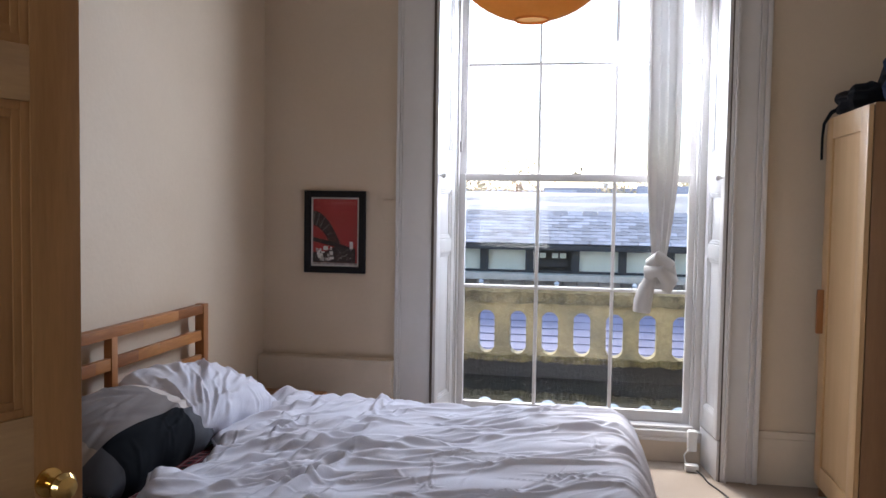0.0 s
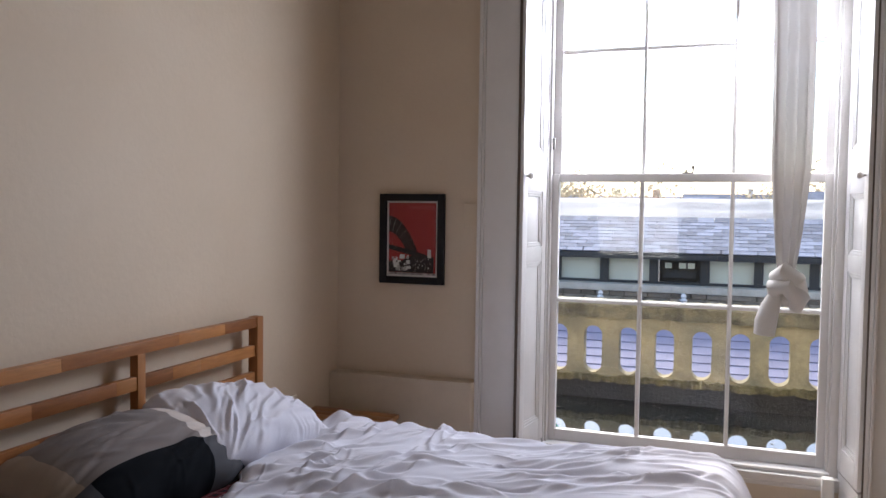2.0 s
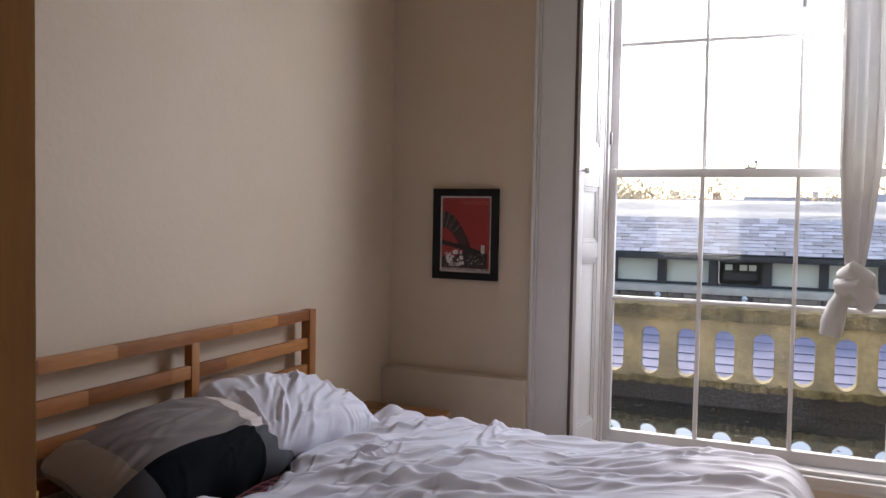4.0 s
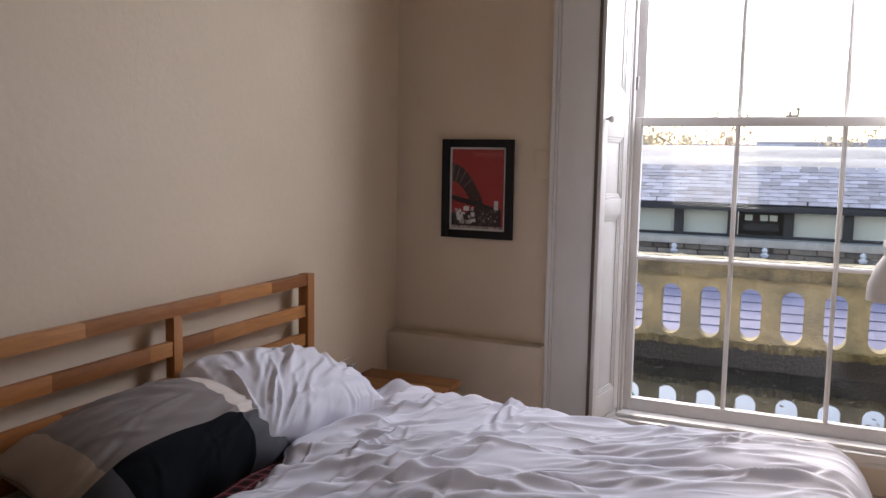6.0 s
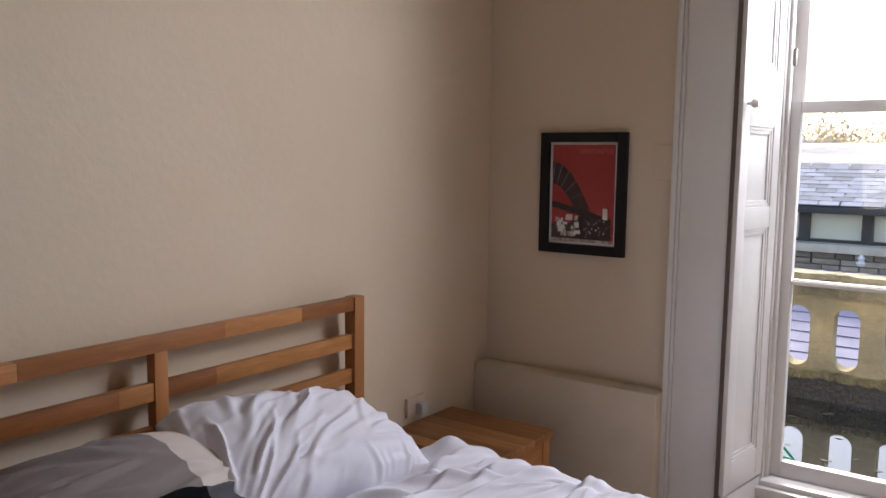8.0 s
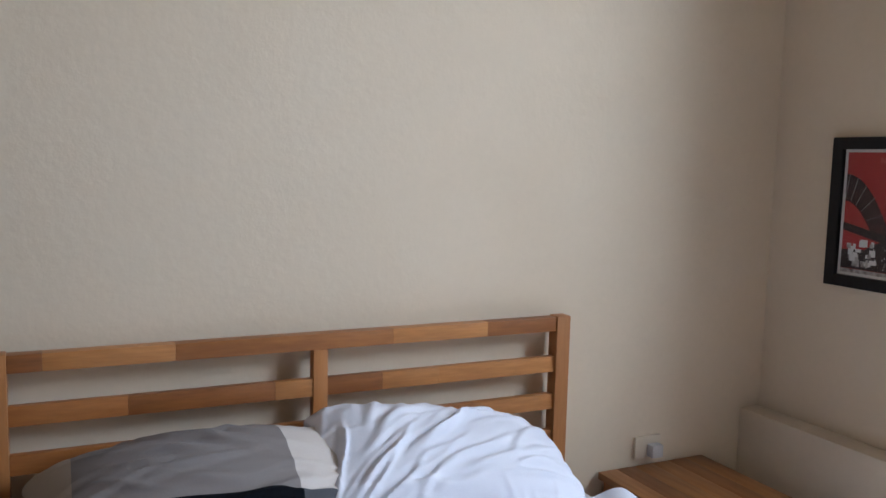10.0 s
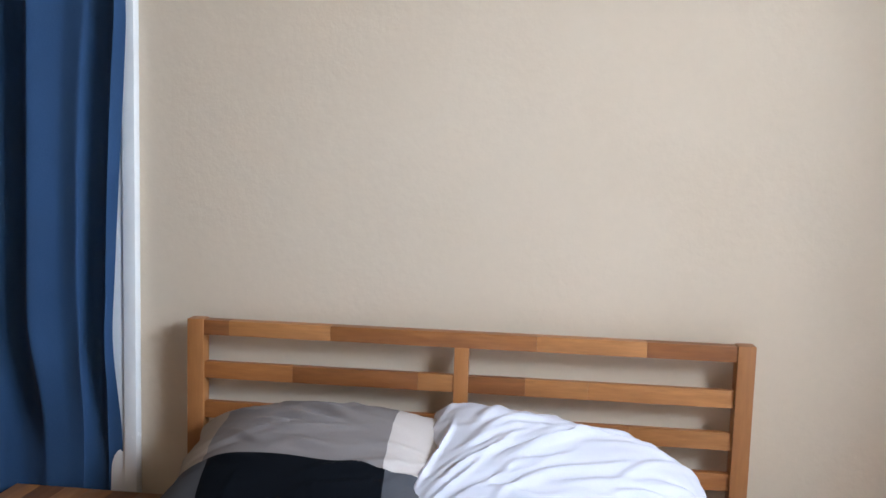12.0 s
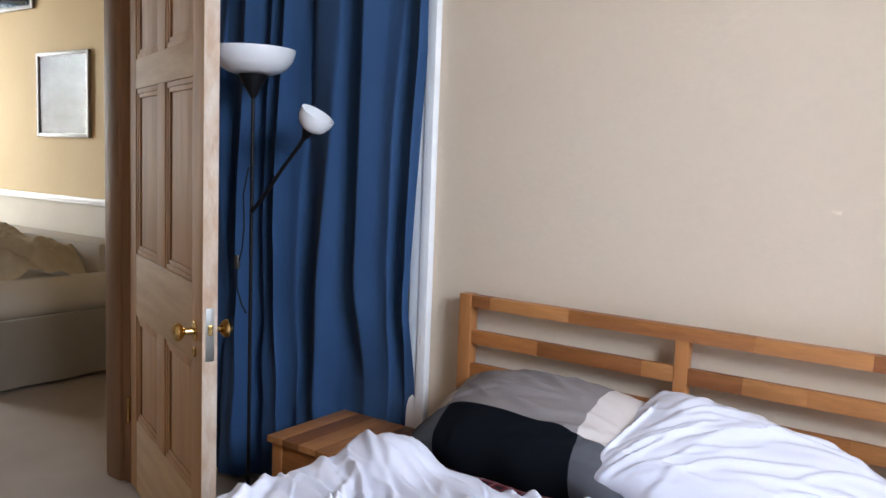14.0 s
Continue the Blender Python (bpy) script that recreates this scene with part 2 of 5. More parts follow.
def translucent(m, weight):
    """Lets part of the light through a thin cloth or paper."""
    t = m.node_tree
    b, out = t.nodes["Principled BSDF"], t.nodes["Material Output"]
    tl, mx = t.nodes.new("ShaderNodeBsdfTranslucent"), t.nodes.new("ShaderNodeMixShader")
    t.links.new(b.inputs["Base Color"].links[0].from_socket, tl.inputs[0])
    mx.inputs[0].default_value = weight
    t.links.new(b.outputs[0], mx.inputs[1])
    t.links.new(tl.outputs[0], mx.inputs[2])
    t.links.new(mx.outputs[0], out.inputs["Surface"])


def tartan(m, pitch, colours):
    """Crossed bands woven into a cloth: dark ground, red bands, thin pale lines."""
    t = m.node_tree
    sep, co = t.nodes.new("ShaderNodeSeparateXYZ"), t.nodes.new("ShaderNodeTexCoord")
    t.links.new(co.outputs["Object"], sep.inputs[0])
    col = None
    for axis, lo, tone in ((0, 0.45, 0), (1, 0.50, 0), (0, 0.90, 1), (1, 0.92, 1)):
        fr = t.nodes.new("ShaderNodeMath")
        fr.operation, fr.inputs[1].default_value = "PINGPONG", pitch
        t.links.new(sep.outputs[axis], fr.inputs[0])
        gt = t.nodes.new("ShaderNodeMath")
        gt.operation, gt.inputs[1].default_value = "GREATER_THAN", lo * pitch
        t.links.new(fr.outputs[0], gt.inputs[0])
        half = t.nodes.new("ShaderNodeMath")
        half.operation, half.inputs[1].default_value = "MULTIPLY", 0.6
        t.links.new(gt.outputs[0], half.inputs[0])
        mx = t.nodes.new("ShaderNodeMix")
        mx.data_type = "RGBA"
        t.links.new(half.outputs[0], mx.inputs[0])
        if col:
            t.links.new(col, mx.inputs[6])
        else:
            mx.inputs[6].default_value = (*colours[2], 1)
        mx.inputs[7].default_value = (*colours[tone], 1)
        col = mx.outputs[2]
    hsv = [n for n in t.nodes if n.bl_idname == "ShaderNodeHueSaturation"][0]
    t.links.new(col, hsv.inputs["Color"])


tartan(TARTAN, 0.022, ((0.30, 0.012, 0.025), (0.45, 0.36, 0.36), (0.010, 0.009, 0.013)))


def see_through(m, weight):
    """Opens the weave of a very thin cloth."""
    t = m.node_tree
    out = t.nodes["Material Output"]
    tr, mx = t.nodes.new("ShaderNodeBsdfTransparent"), t.nodes.new("ShaderNodeMixShader")
    mx.inputs[0].default_value = weight
    t.links.new(out.inputs["Surface"].links[0].from_socket, mx.inputs[1])
    t.links.new(tr.outputs[0], mx.inputs[2])
    t.links.new(mx.outputs[0], out.inputs["Surface"])


translucent(SHEER, 0.12)
translucent(VOILE, 0.06)
see_through(VOILE, 0.20)
translucent(LANTERN, 0.8)
# window light on the curtain casing is put into this whiter gloss
LITGLOSS = mat("lit_white_gloss", (0.87, 0.87, 0.87), 0.25, grain=40, bump=0.02, fine=0.02)
translucent(LEAF, 0.5)


# ---- building helpers ----
def box(bm, x0, y0, z0, x1, y1, z1, bevel=0.0):
    vs = [bm.verts.new(p) for p in ((x0, y0, z0), (x1, y0, z0), (x1, y1, z0), (x0, y1, z0), (x0, y0, z1), (x1, y0, z1), (x1, y1, z1), (x0, y1, z1))]
    fs = [bm.faces.new([vs[i] for i in f]) for f in ((3, 2, 1, 0), (4, 5, 6, 7), (0, 1, 5, 4), (1, 2, 6, 5), (2, 3, 7, 6), (3, 0, 4, 7))]
    if bevel:
        es = list({e for f in fs for e in f.edges})
        bmesh.ops.bevel(bm, geom=es, offset=bevel, segments=2, affect="EDGES", profile=0.6)
    return bm


def boxes(*rows, bevel=0.0):
    bm = bmesh.new()
    for r in rows:
        box(bm, *r, bevel=bevel)
    return bm


def ring(bm, c, r, axis="z", n=20, squash=1.0):
    out = []
    for i in range(n):
        a = 2 * math.pi * i / n
        p, q = r * math.cos(a), r * math.sin(a) * squash
        d = {"z": (p, q, 0), "x": (0, p, q), "y": (p, 0, q)}[axis]
        out.append(bm.verts.new((c[0] + d[0], c[1] + d[1], c[2] + d[2])))
    return out


def lathe(profile, centre, axis="z", n=24, caps=True):
    """A turned shape: profile of (radius, distance along the axis)."""
    bm = bmesh.new()
    k = {"x": 0, "y": 1, "z": 2}[axis]
    rows = []
    for r, h in profile:
        c = list(centre)
        c[k] += h
        rows.append(ring(bm, c, max(r, 0.0004), axis, n))
    for a, b in zip(rows, rows[1:]):
        for i in range(n):
            bm.faces.new((a[i], a[(i + 1) % n], b[(i + 1) % n], b[i]))
    if caps:
        bm.faces.new(rows[0][::-1])
        bm.faces.new(rows[-1])
    bmesh.ops.recalc_face_normals(bm, faces=bm.faces)
    return bm


def tube(points, r, n=10):
    """A round tube along points; r one radius or one for each."""
    bm = bmesh.new()
    pts = [Vector(p) for p in points]
    rs = r if isinstance(r, (list, tuple)) else [r] * len(pts)
    rows = []
    for i, p in enumerate(pts):
        d = (pts[min(i + 1, len(pts) - 1)] - pts[max(i - 1, 0)]).normalized()
        u = d.cross(Vector((0.31, 0.93, 0.2))).normalized()
        w = d.cross(u)
        rows.append([bm.verts.new(p + rs[i] * (math.cos(a) * u + math.sin(a) * w)) for a in (2 * math.pi * j / n for j in range(n))])
    for a, b in zip(rows, rows[1:]):
        for j in range(n):
            bm.faces.new((a[j], a[(j + 1) % n], b[(j + 1) % n], b[j]))
    bm.faces.new(rows[0][::-1])
    bm.faces.new(rows[-1])
    bmesh.ops.recalc_face_normals(bm, faces=bm.faces)
    return bm


def sheet(fn, nu, nv, thick=0.0):
    """A cloth from fn(u, v), u and v from 0 to 1; thick along -z of its normals."""
    bm = bmesh.new()
    g = [[bm.verts.new(fn(i / nu, j / nv)) for j in range(nv + 1)] for i in range(nu + 1)]
    for i in range(nu):
        for j in range(nv):
            bm.faces.new((g[i][j], g[i + 1][j], g[i + 1][j + 1], g[i][j + 1]))
    if thick:
        bmesh.ops.solidify(bm, geom=bm.faces[:], thickness=thick)
    return bm


def mesh_of(name, bm, material, smooth=True):
    me = bpy.data.meshes.new(name)
    bm.to_mesh(me)
    bm.free()
    me.materials.append(material)
    if smooth:
        for p in me.polygons:
            p.use_smooth = True
        me.set_sharp_from_angle(angle=radians(38))
    return me


def whole(name, bm, material, label="", category="", group="", kind="", smooth=True):
    return tagged(new(name, mesh_of(name, bm, material, smooth)), label, category, group, kind)


def thing(name, base, label="", category="", group="", kind=""):
    ob = new(name)
    ob.location = base
    ob.empty_display_size = 0.1
    return tagged(ob, label, category, group, kind)


def part(name, bm, material, parent, label="", smooth=True):
    """One mesh, given in world places, as a part of a thing or of a part."""
    ob = new(name, mesh_of(name, bm, material, smooth))
    ob.parent = parent
    ob.matrix_parent_inverse = Matrix.Translation(-parent.location) if parent.type == "EMPTY" else Matrix.Identity(4)
    if label:
        ob["label"] = label
    return ob


def piece(name, me, parent, m):
    """One of many like pieces: an object of its own on a shared mesh."""
    ob = new(name, me)
    ob.parent = parent
    ob.matrix_parent_inverse = Matrix.Translation(-parent.location) if parent.type == "EMPTY" else Matrix.Identity(4)
    ob.matrix_basis = m
    return ob


def fold(x, y, z, s=1.0, seed=0.0):
    return noise.noise(Vector((x * s + seed, y * s - seed, z * s + 2.3 * seed)))


# ---- the bedroom: walls, floor, ceiling ----
XW, YW, XR, YB, TOP = -1.31, 4.335, 2.12, 0.645, 3.3

whole("floor", boxes((-2.3, -4.4, -0.2, 3.4, 0.56, 0.0), (-1.6, 0.56, -0.2, 2.4, 4.6, 0.0)), CARPET, "worn beige fitted carpet over both rooms", "carpet", kind="structure")
whole("ceiling", boxes((-2.3, -4.45, TOP, 3.6, 0.56, TOP + 0.2), (-1.61, 0.56, TOP, 2.42, 4.95, TOP + 0.2)), CEIL, "plain painted ceiling of the bedroom, toned below white to cut bounced light", "ceiling", kind="structure")
whole("wall_west", boxes((XW - 0.3, YB, 0, XW, 5.0, TOP)), WALL, "cream painted plaster wall behind the bed", "wall", kind="structure")
whole("wall_east", boxes((XR, YB, 0, XR + 0.3, 5.0, TOP)), WALL, "cream painted plaster wall beside the wardrobe", "wall", kind="structure")
whole("wall_window", boxes((XW, YW, 0, -0.345, 4.95, TOP), (1.165, YW, 0, XR, 4.95, TOP), (-0.345, YW, 2.98, 1.165, 4.95, TOP)), WALL,
      "cream painted wall round the tall sash window", "wall", kind="structure")
whole("wall_under_window", boxes((-0.345, 4.585, 0, 1.165, 4.95, 0.165)), LEDGE, "cream painted apron under the window sill", "wall", kind="structure")
whole("wall_doorway", boxes((-1.6, 0.485, 0, -0.955, YB, TOP), (1.10, 0.485, 0, 2.4, YB, TOP), (-0.955, 0.485, 2.42, 1.10, YB, TOP)), WALL,
      "cream painted wall with a wide doorway to the next room", "wall", kind="structure")

# the boxed-in ledge under the picture, with a rounded front edge
lb = boxes((XW, 4.243, 0, -0.547, YW - 0.001, 0.545), bevel=0.012)
whole("wall_ledge", lb, LEDGE, "boxed-in ledge painted off-white along the wall", "ledge", kind="structure")
whole("baseboard", boxes((1.34, YW - 0.022, 0, XR, YW - 0.001, 0.27), (1.34, YW - 0.030, 0.0, XR, YW - 0.022, 0.235), bevel=0.004), LEDGE,
      "tall cream skirting board by the window", "skirting board", kind="structure")


def architrave(name, x0, x1, flip):
    """Moulded window surround: a flat board with raised beads towards the wall side."""
    ob = thing(name, ((x0 + x1) / 2, YW, 0), "white painted moulded window architrave", "architrave", kind="structure")
    y = YW - 0.002
    w = x1 - x0
    cols = [(0.0, 0.09, 0.045), (0.09, 0.16, 0.058), (0.16, 0.70, 0.030), (0.70, 0.78, 0.046), (0.78, 0.86, 0.036), (0.86, 1.0, 0.052)]
    if flip:
        cols = [(0.0, 0.10, 0.044), (0.10, 0.16, 0.036), (0.16, 1.0, 0.030)]
    for a, b, d in cols:
        part("moulding", boxes((x0 + w * a, y - d, 0.0, x0 + w * b, y, 2.98 + 0.17), bevel=0.004), WHITE, ob)
    return ob


architrave("architrave_left", -0.547, -0.352, True)
architrave("architrave_right", 1.160, 1.338, False)
whole("trim", boxes((-0.345, YW - 0.045, 2.98, 1.158, YW - 0.002, 3.15), bevel=0.006), WHITE, "white painted head of the window surround", "architrave", kind="structure")


# ---- panelled joinery: window shutters and the door ----
def panelled(ob, M, w, h, thick, stile, rails, mid, material, lip=0.016, rail_material=None):
    """Stiles, rails and recessed panels in the plane x z; the front face looks along -y."""
    def put(name, *rows, bevel=0.0015):
        bm = boxes(*rows, bevel=bevel)
        bmesh.ops.transform(bm, matrix=M, verts=bm.verts)
        return part(name, bm, material, ob)
    def put_rail(name, *rows):
        bm = boxes(*rows, bevel=0.0015)
        bmesh.ops.transform(bm, matrix=M, verts=bm.verts)
        return part(name, bm, rail_material or material, ob)
    put("stile", (0, 0, 0, stile, thick, h))
    put("stile", (w - stile, 0, 0, w, thick, h))
    for z0, z1 in rails:
        put_rail("rail", (stile, 0.0004, z0, w - stile, thick - 0.0004, z1))
    cols = [(stile, w - stile)] if not mid else [(stile, w / 2 - mid / 2), (w / 2 + mid / 2, w - stile)]
    for (_, z0), (z1, _) in zip(rails, rails[1:]):
        if mid:
            put("muntin", (w / 2 - mid / 2, 0.0006, z0, w / 2 + mid / 2, thick - 0.0006, z1))
        for a, b in cols:
            put("panel", (a, 0.013, z0, b, thick - 0.013, z1))
            bm = bmesh.new()
            for y0, y1 in ((0.004, 0.013), (thick - 0.013, thick - 0.004)):
                for k, e in ((0, 1.0), (1, 0.55)):
                    i = k * lip * 0.9
                    yy = (y0 + (y1 - y0) * (0.35 * k), y1) if y0 < thick / 2 else (y0, y1 - (y1 - y0) * 0.35 * k)
                    for q in ((a + i, yy[0], z0 + i, a + i + lip, yy[1], z1 - i), (b - i - lip, yy[0], z0 + i, b - i, yy[1], z1 - i),
                              (a + i + lip, yy[0], z0 + i, b - i - lip, yy[1], z0 + i + lip), (a + i + lip, yy[0], z1 - i - lip, b - i - lip, yy[1], z1 - i)):
                        box(bm, *q, bevel=0.002)
            bmesh.ops.transform(bm, matrix=M, verts=bm.verts)
            part("moulding", bm, material, ob)


def frame_matrix(origin, along):
    d = Vector((along[0], along[1], 0)).normalized()
    n = Vector((-d.y, d.x, 0))
    return Matrix(((d.x, n.x, 0, origin[0]), (d.y, n.y, 0, origin[1]), (0, 0, 1, origin[2]), (0, 0, 0, 1)))


def shutter(name, front, back, side):
    ob = thing(name, (front[0], front[1], 0.2), "white painted panelled window shutter folded into the reveal", "shutter", kind="structure")
    a, b = (front, back) if side > 0 else (back, front)
    w = (Vector(b) - Vector(a)).length
    M = frame_matrix((a[0], a[1], 0.215), (b[0] - a[0], b[1] - a[1]))
    panelled(ob, M, w, 2.70, 0.036, 0.055, [(0, 0.11), (0.91, 0.985), (1.255, 1.45), (2.6, 2.70)], 0, WHITE, lip=0.012)
    k = Vector(front) * 0.9 + Vector(back) * 0.1
    part("knob", lathe([(0.005, 0), (0.006, 0.012 * side), (0.013, 0.018 * side), (0.015, 0.027 * side), (0.010, 0.036 * side), (0.001, 0.038 * side)],
                       (k.x, k.y, 1.542), "x", 14), WHITE, ob, "small white turned knob")
    # the plinth on which the shutter box stands
    M2 = frame_matrix((a[0], a[1], 0.0), (b[0] - a[0], b[1] - a[1]))
    bm = boxes((0, 0.004, 0, w, 0.034, 0.205), bevel=0.003)
    bmesh.ops.transform(bm, matrix=M2, verts=bm.verts)
    part("plinth", bm, WHITE, ob)
    return ob


shutter("window_shutter", (-0.322, 4.300), (-0.278, 4.612), 1)
shutter("window_shutter", (1.138, 4.300), (1.094, 4.612), -1)
# solid dark strips put in for the shade inside the shutter-box gaps
whole("shutter_gap_strip", boxes((-0.350, 4.292, 0.0, -0.338, 4.60, 2.97)), BOXGAP, "dark strip standing in for the shade in the shutter gap", "shutter", kind="structure")
whole("shutter_gap_strip", boxes((1.154, 4.292, 0.0, 1.162, 4.60, 2.97)), BOXGAP, "dark strip standing in for the shade in the shutter gap", "shutter", kind="structure")

# ---- the sash window ----
win = thing("window_1", (0.39, 4.7, 0.2), "tall white timber sash window with twelve panes", "window", kind="structure")
part("window_frame", boxes((-0.345, 4.622, 0.165, -0.275, 4.84, 2.98), (1.059, 4.622, 0.165, 1.165, 4.84, 2.98), (-0.275, 4.622, 2.89, 1.059, 4.84, 2.98),
                           (-0.275, 4.640, 0.19, -0.262, 4.672, 2.89), (1.046, 4.640, 0.19, 1.059, 4.672, 2.89), bevel=0.004), WHITE, win)
sill = part("window_sill", boxes((-0.330, 4.575, 0.135, 1.150, 4.70, 0.172), (-0.28, 4.600, 0.172, 1.065, 4.74, 0.192), bevel=0.008), WHITE, win)
part("sill_moulding", boxes((-0.325, 4.580, 0.112, 1.145, 4.60, 0.135), bevel=0.006), WHITE, win)


def sash(label, y, z0, z1, zb, bottom, top):
    gx0, gx1 = -0.228, 1.012
    part("stile", boxes((-0.272, y, z0 - bottom, gx0, y + 0.042, z1 + top), bevel=0.004), WHITE, win)
    part("stile", boxes((gx1, y, z0 - bottom, 1.056, y + 0.042, z1 + top), bevel=0.004), WHITE, win)
    part("rail", boxes((gx0, y + 0.0005, z0 - bottom, gx1, y + 0.0415, z0), bevel=0.004), WHITE, win)
    part("rail", boxes((gx0, y + 0.0005, z1, gx1, y + 0.0415, z1 + top), bevel=0.004), WHITE, win)
    for x in (0.186, 0.611):
        part("glazing_bar", boxes((x - 0.010, y + 0.006, z0, x + 0.010, y + 0.038, z1), (x - 0.005, y, z0, x + 0.005, y + 0.006, z1), bevel=0.003), WHITE, win)
    part("glazing_bar", boxes((gx0, y + 0.007, zb - 0.010, gx1, y + 0.037, zb + 0.010), (gx0, y + 0.001, zb - 0.005, gx1, y + 0.007, zb + 0.005), bevel=0.003), WHITE, win)
    xs = (gx0, 0.186, 0.611, gx1)
    for a, b in zip(xs, xs[1:]):
        for c, d in ((z0, zb), (zb, z1)):
            p = part("pane", boxes((a, y + 0.020, c, b, y + 0.023, d)), PANE, win, smooth=False)
            p.visible_shadow = False


sash("lower", 4.675, 0.252, 1.527, 0.922, 0.060, 0.040)
sash("upper", 4.722, 1.572, 2.822, 2.193, 0.042, 0.066)
catch = part("sash_catch", boxes((0.375, 4.685, 1.567, 0.425, 4.705, 1.575), (0.388, 4.688, 1.575, 0.398, 4.700, 1.590), bevel=0.002), STEEL, win, "small metal sash catch")
part("catch_lever", lathe([(0.004, 0), (0.004, 0.02), (0.008, 0.024), (0.008, 0.032), (0.002, 0.035)], (0.425, 4.70, 1.573), "z", 10), STEEL, win)
part("sash_stop", boxes((-0.262, 4.655, 1.69, -0.250, 4.674, 1.75), bevel=0.003), STEEL, win)

# ---- the blue curtain and its white casing ----
edge = thing("curtain_casing", (XW + 0.01, 1.81, 0), "white gloss painted moulding beside the blue curtain", "casing", kind="structure")
for y0, y1, d in ((1.755, 1.800, 0.026), (1.800, 1.836, 0.032)):
    part("moulding", boxes((XW + 0.0005, y0, 0, XW + d, y1, 3.05), bevel=0.003), LITGLOSS, edge)


def drape(u, v):
    """Rounded folds between narrow valleys; tight at the heading, merging lower down, billowing near the floor."""
    z = 0.02 + 2.95 * v
    low = max(0.0, 1 - z / 1.05)
    y = 0.68 + (1.172 - 0.085 * max(0.0, 1 - z / 1.7)) * u
    a = 10.2 * u + 0.75 * fold(u * 3, 0, 0, 1, 4) + 0.60 * fold(u * 4, z * 0.6, 0, 1, 6) + 0.9 * low * fold(u * 3, z * 1.6, 0, 1, 9)
    b = 5.1 * u + 0.4 * fold(u * 2, z * 0.4, 0, 1, 14) + 0.35
    w = min(1.0, max(0.0, (z - 0.9) / 1.5))
    fine_fold = (0.5 - 0.5 * math.cos(2 * math.pi * a)) ** 0.8
    wide_fold = (0.5 - 0.5 * math.cos(2 * math.pi * b)) ** 0.8
    ease = max(0.12, 0.42 + 0.75 * fold(u * 3.6, z * 0.55, 0, 1, 21) + 0.25 * w)
    x = XW + 0.030 + 0.062 * ease * fine_fold + 0.050 * wide_fold
    x += 0.014 * fold(u * 8, z * 1.1, 0, 1, 7) + 0.006 * fold(u * 18 + z * 1.5, z * 1.8, 0, 1, 12)
    s = u * 9 - 2.3 * z
    x += 0.080 * low * fold(s * 0.45, z * 2.1, 0, 1, 3) + 0.034 * low * fold(s * 1.1, z * 3.2, 0, 1, 17)
    k = min(1.0, max(0.0, (y - 1.30) / 0.15)) * min(1.0, max(0.0, (0.92 - z) / 0.46))
    k = k * k * (3 - 2 * k)
    x = (1 - k) * x + k * (XW + 0.010 + 0.22 * max(0.0, x - XW))
    return (max(x, XW + 0.012), y + 0.014 * math.sin(2 * math.pi * a) + 0.015 * low * fold(u * 4, z * 4, 1, 1, 5), z)


cur = thing("curtain", (XW + 0.08, 1.2, 0), "full-length dark blue curtain hanging in deep folds", "curtain")
part("cloth", sheet(drape, 260, 110), BLUE, cur)
part("rod", tube([(XW + 0.09, 0.66, 2.99), (XW + 0.09, 1.86, 2.99)], 0.012), BLACKM, cur)

# ---- the tied voile at the window ----
voile = thing("window_voile", (0.85, 4.5, 0.83), "sheer white voile curtain tied in a knot", "curtain")


def voile_top(u, v):
    z = 1.10 + 1.84 * v
    w = 0.026 + 0.040 * min(1, (z - 1.10) / 0.50) ** 0.7 + 0.004 * (z - 1.1)
    a = 2 * math.pi * u
    f = 1 + 0.22 * math.sin(7 * a + 1.5 * v) + 0.1 * math.sin(12 * a)
    return (0.845 + w * math.cos(a) * f + 0.008 * math.sin(4 * v), 4.50 + 0.4 * w * math.sin(a) * f, z)


part("cloth", sheet(voile_top, 90, 40), VOILE, voile)
part("knot", tube([(0.80, 4.50, 1.09), (0.835, 4.455, 1.12), (0.885, 4.46, 1.08), (0.90, 4.50, 1.03), (0.865, 4.53, 0.99), (0.81, 4.51, 1.0), (0.80, 4.47, 1.05), (0.85, 4.445, 1.06), (0.905, 4.47, 1.0), (0.885, 4.475, 0.945)],
                  [0.030, 0.042, 0.046, 0.044, 0.04, 0.04, 0.04, 0.042, 0.046, 0.026], 14), SHEER, voile)
part("tail", tube([(0.815, 4.49, 1.03), (0.785, 4.485, 0.96), (0.768, 4.485, 0.89), (0.762, 4.485, 0.83)], [0.028, 0.042, 0.050, 0.046], 14), SHEER, voile)
part("rod", tube([(0.60, 4.50, 2.95), (1.06, 4.50, 2.95)], 0.010), WHITE, voile)

# ---- the door and its casing ----
DOOR_H, DOOR_W = (-0.925, 0.645), 0.975
door = thing("door_1", (*DOOR_H, 0), "stripped pine six-panel door standing open into the room", "door", kind="structure")
DM = frame_matrix((*DOOR_H, 0.008), (-0.56 + 0.925, 1.549 - 0.645))
panelled(door, DM, DOOR_W, 2.36, 0.046, 0.105, [(0, 0.287), (0.702, 0.942), (1.560, 1.668), (2.25, 2.36)], 0.10, DOORWOOD, lip=0.018, rail_material=DOORRAIL)


def on_door(bm):
    bmesh.ops.transform(bm, matrix=DM, verts=bm.verts)
    return bm


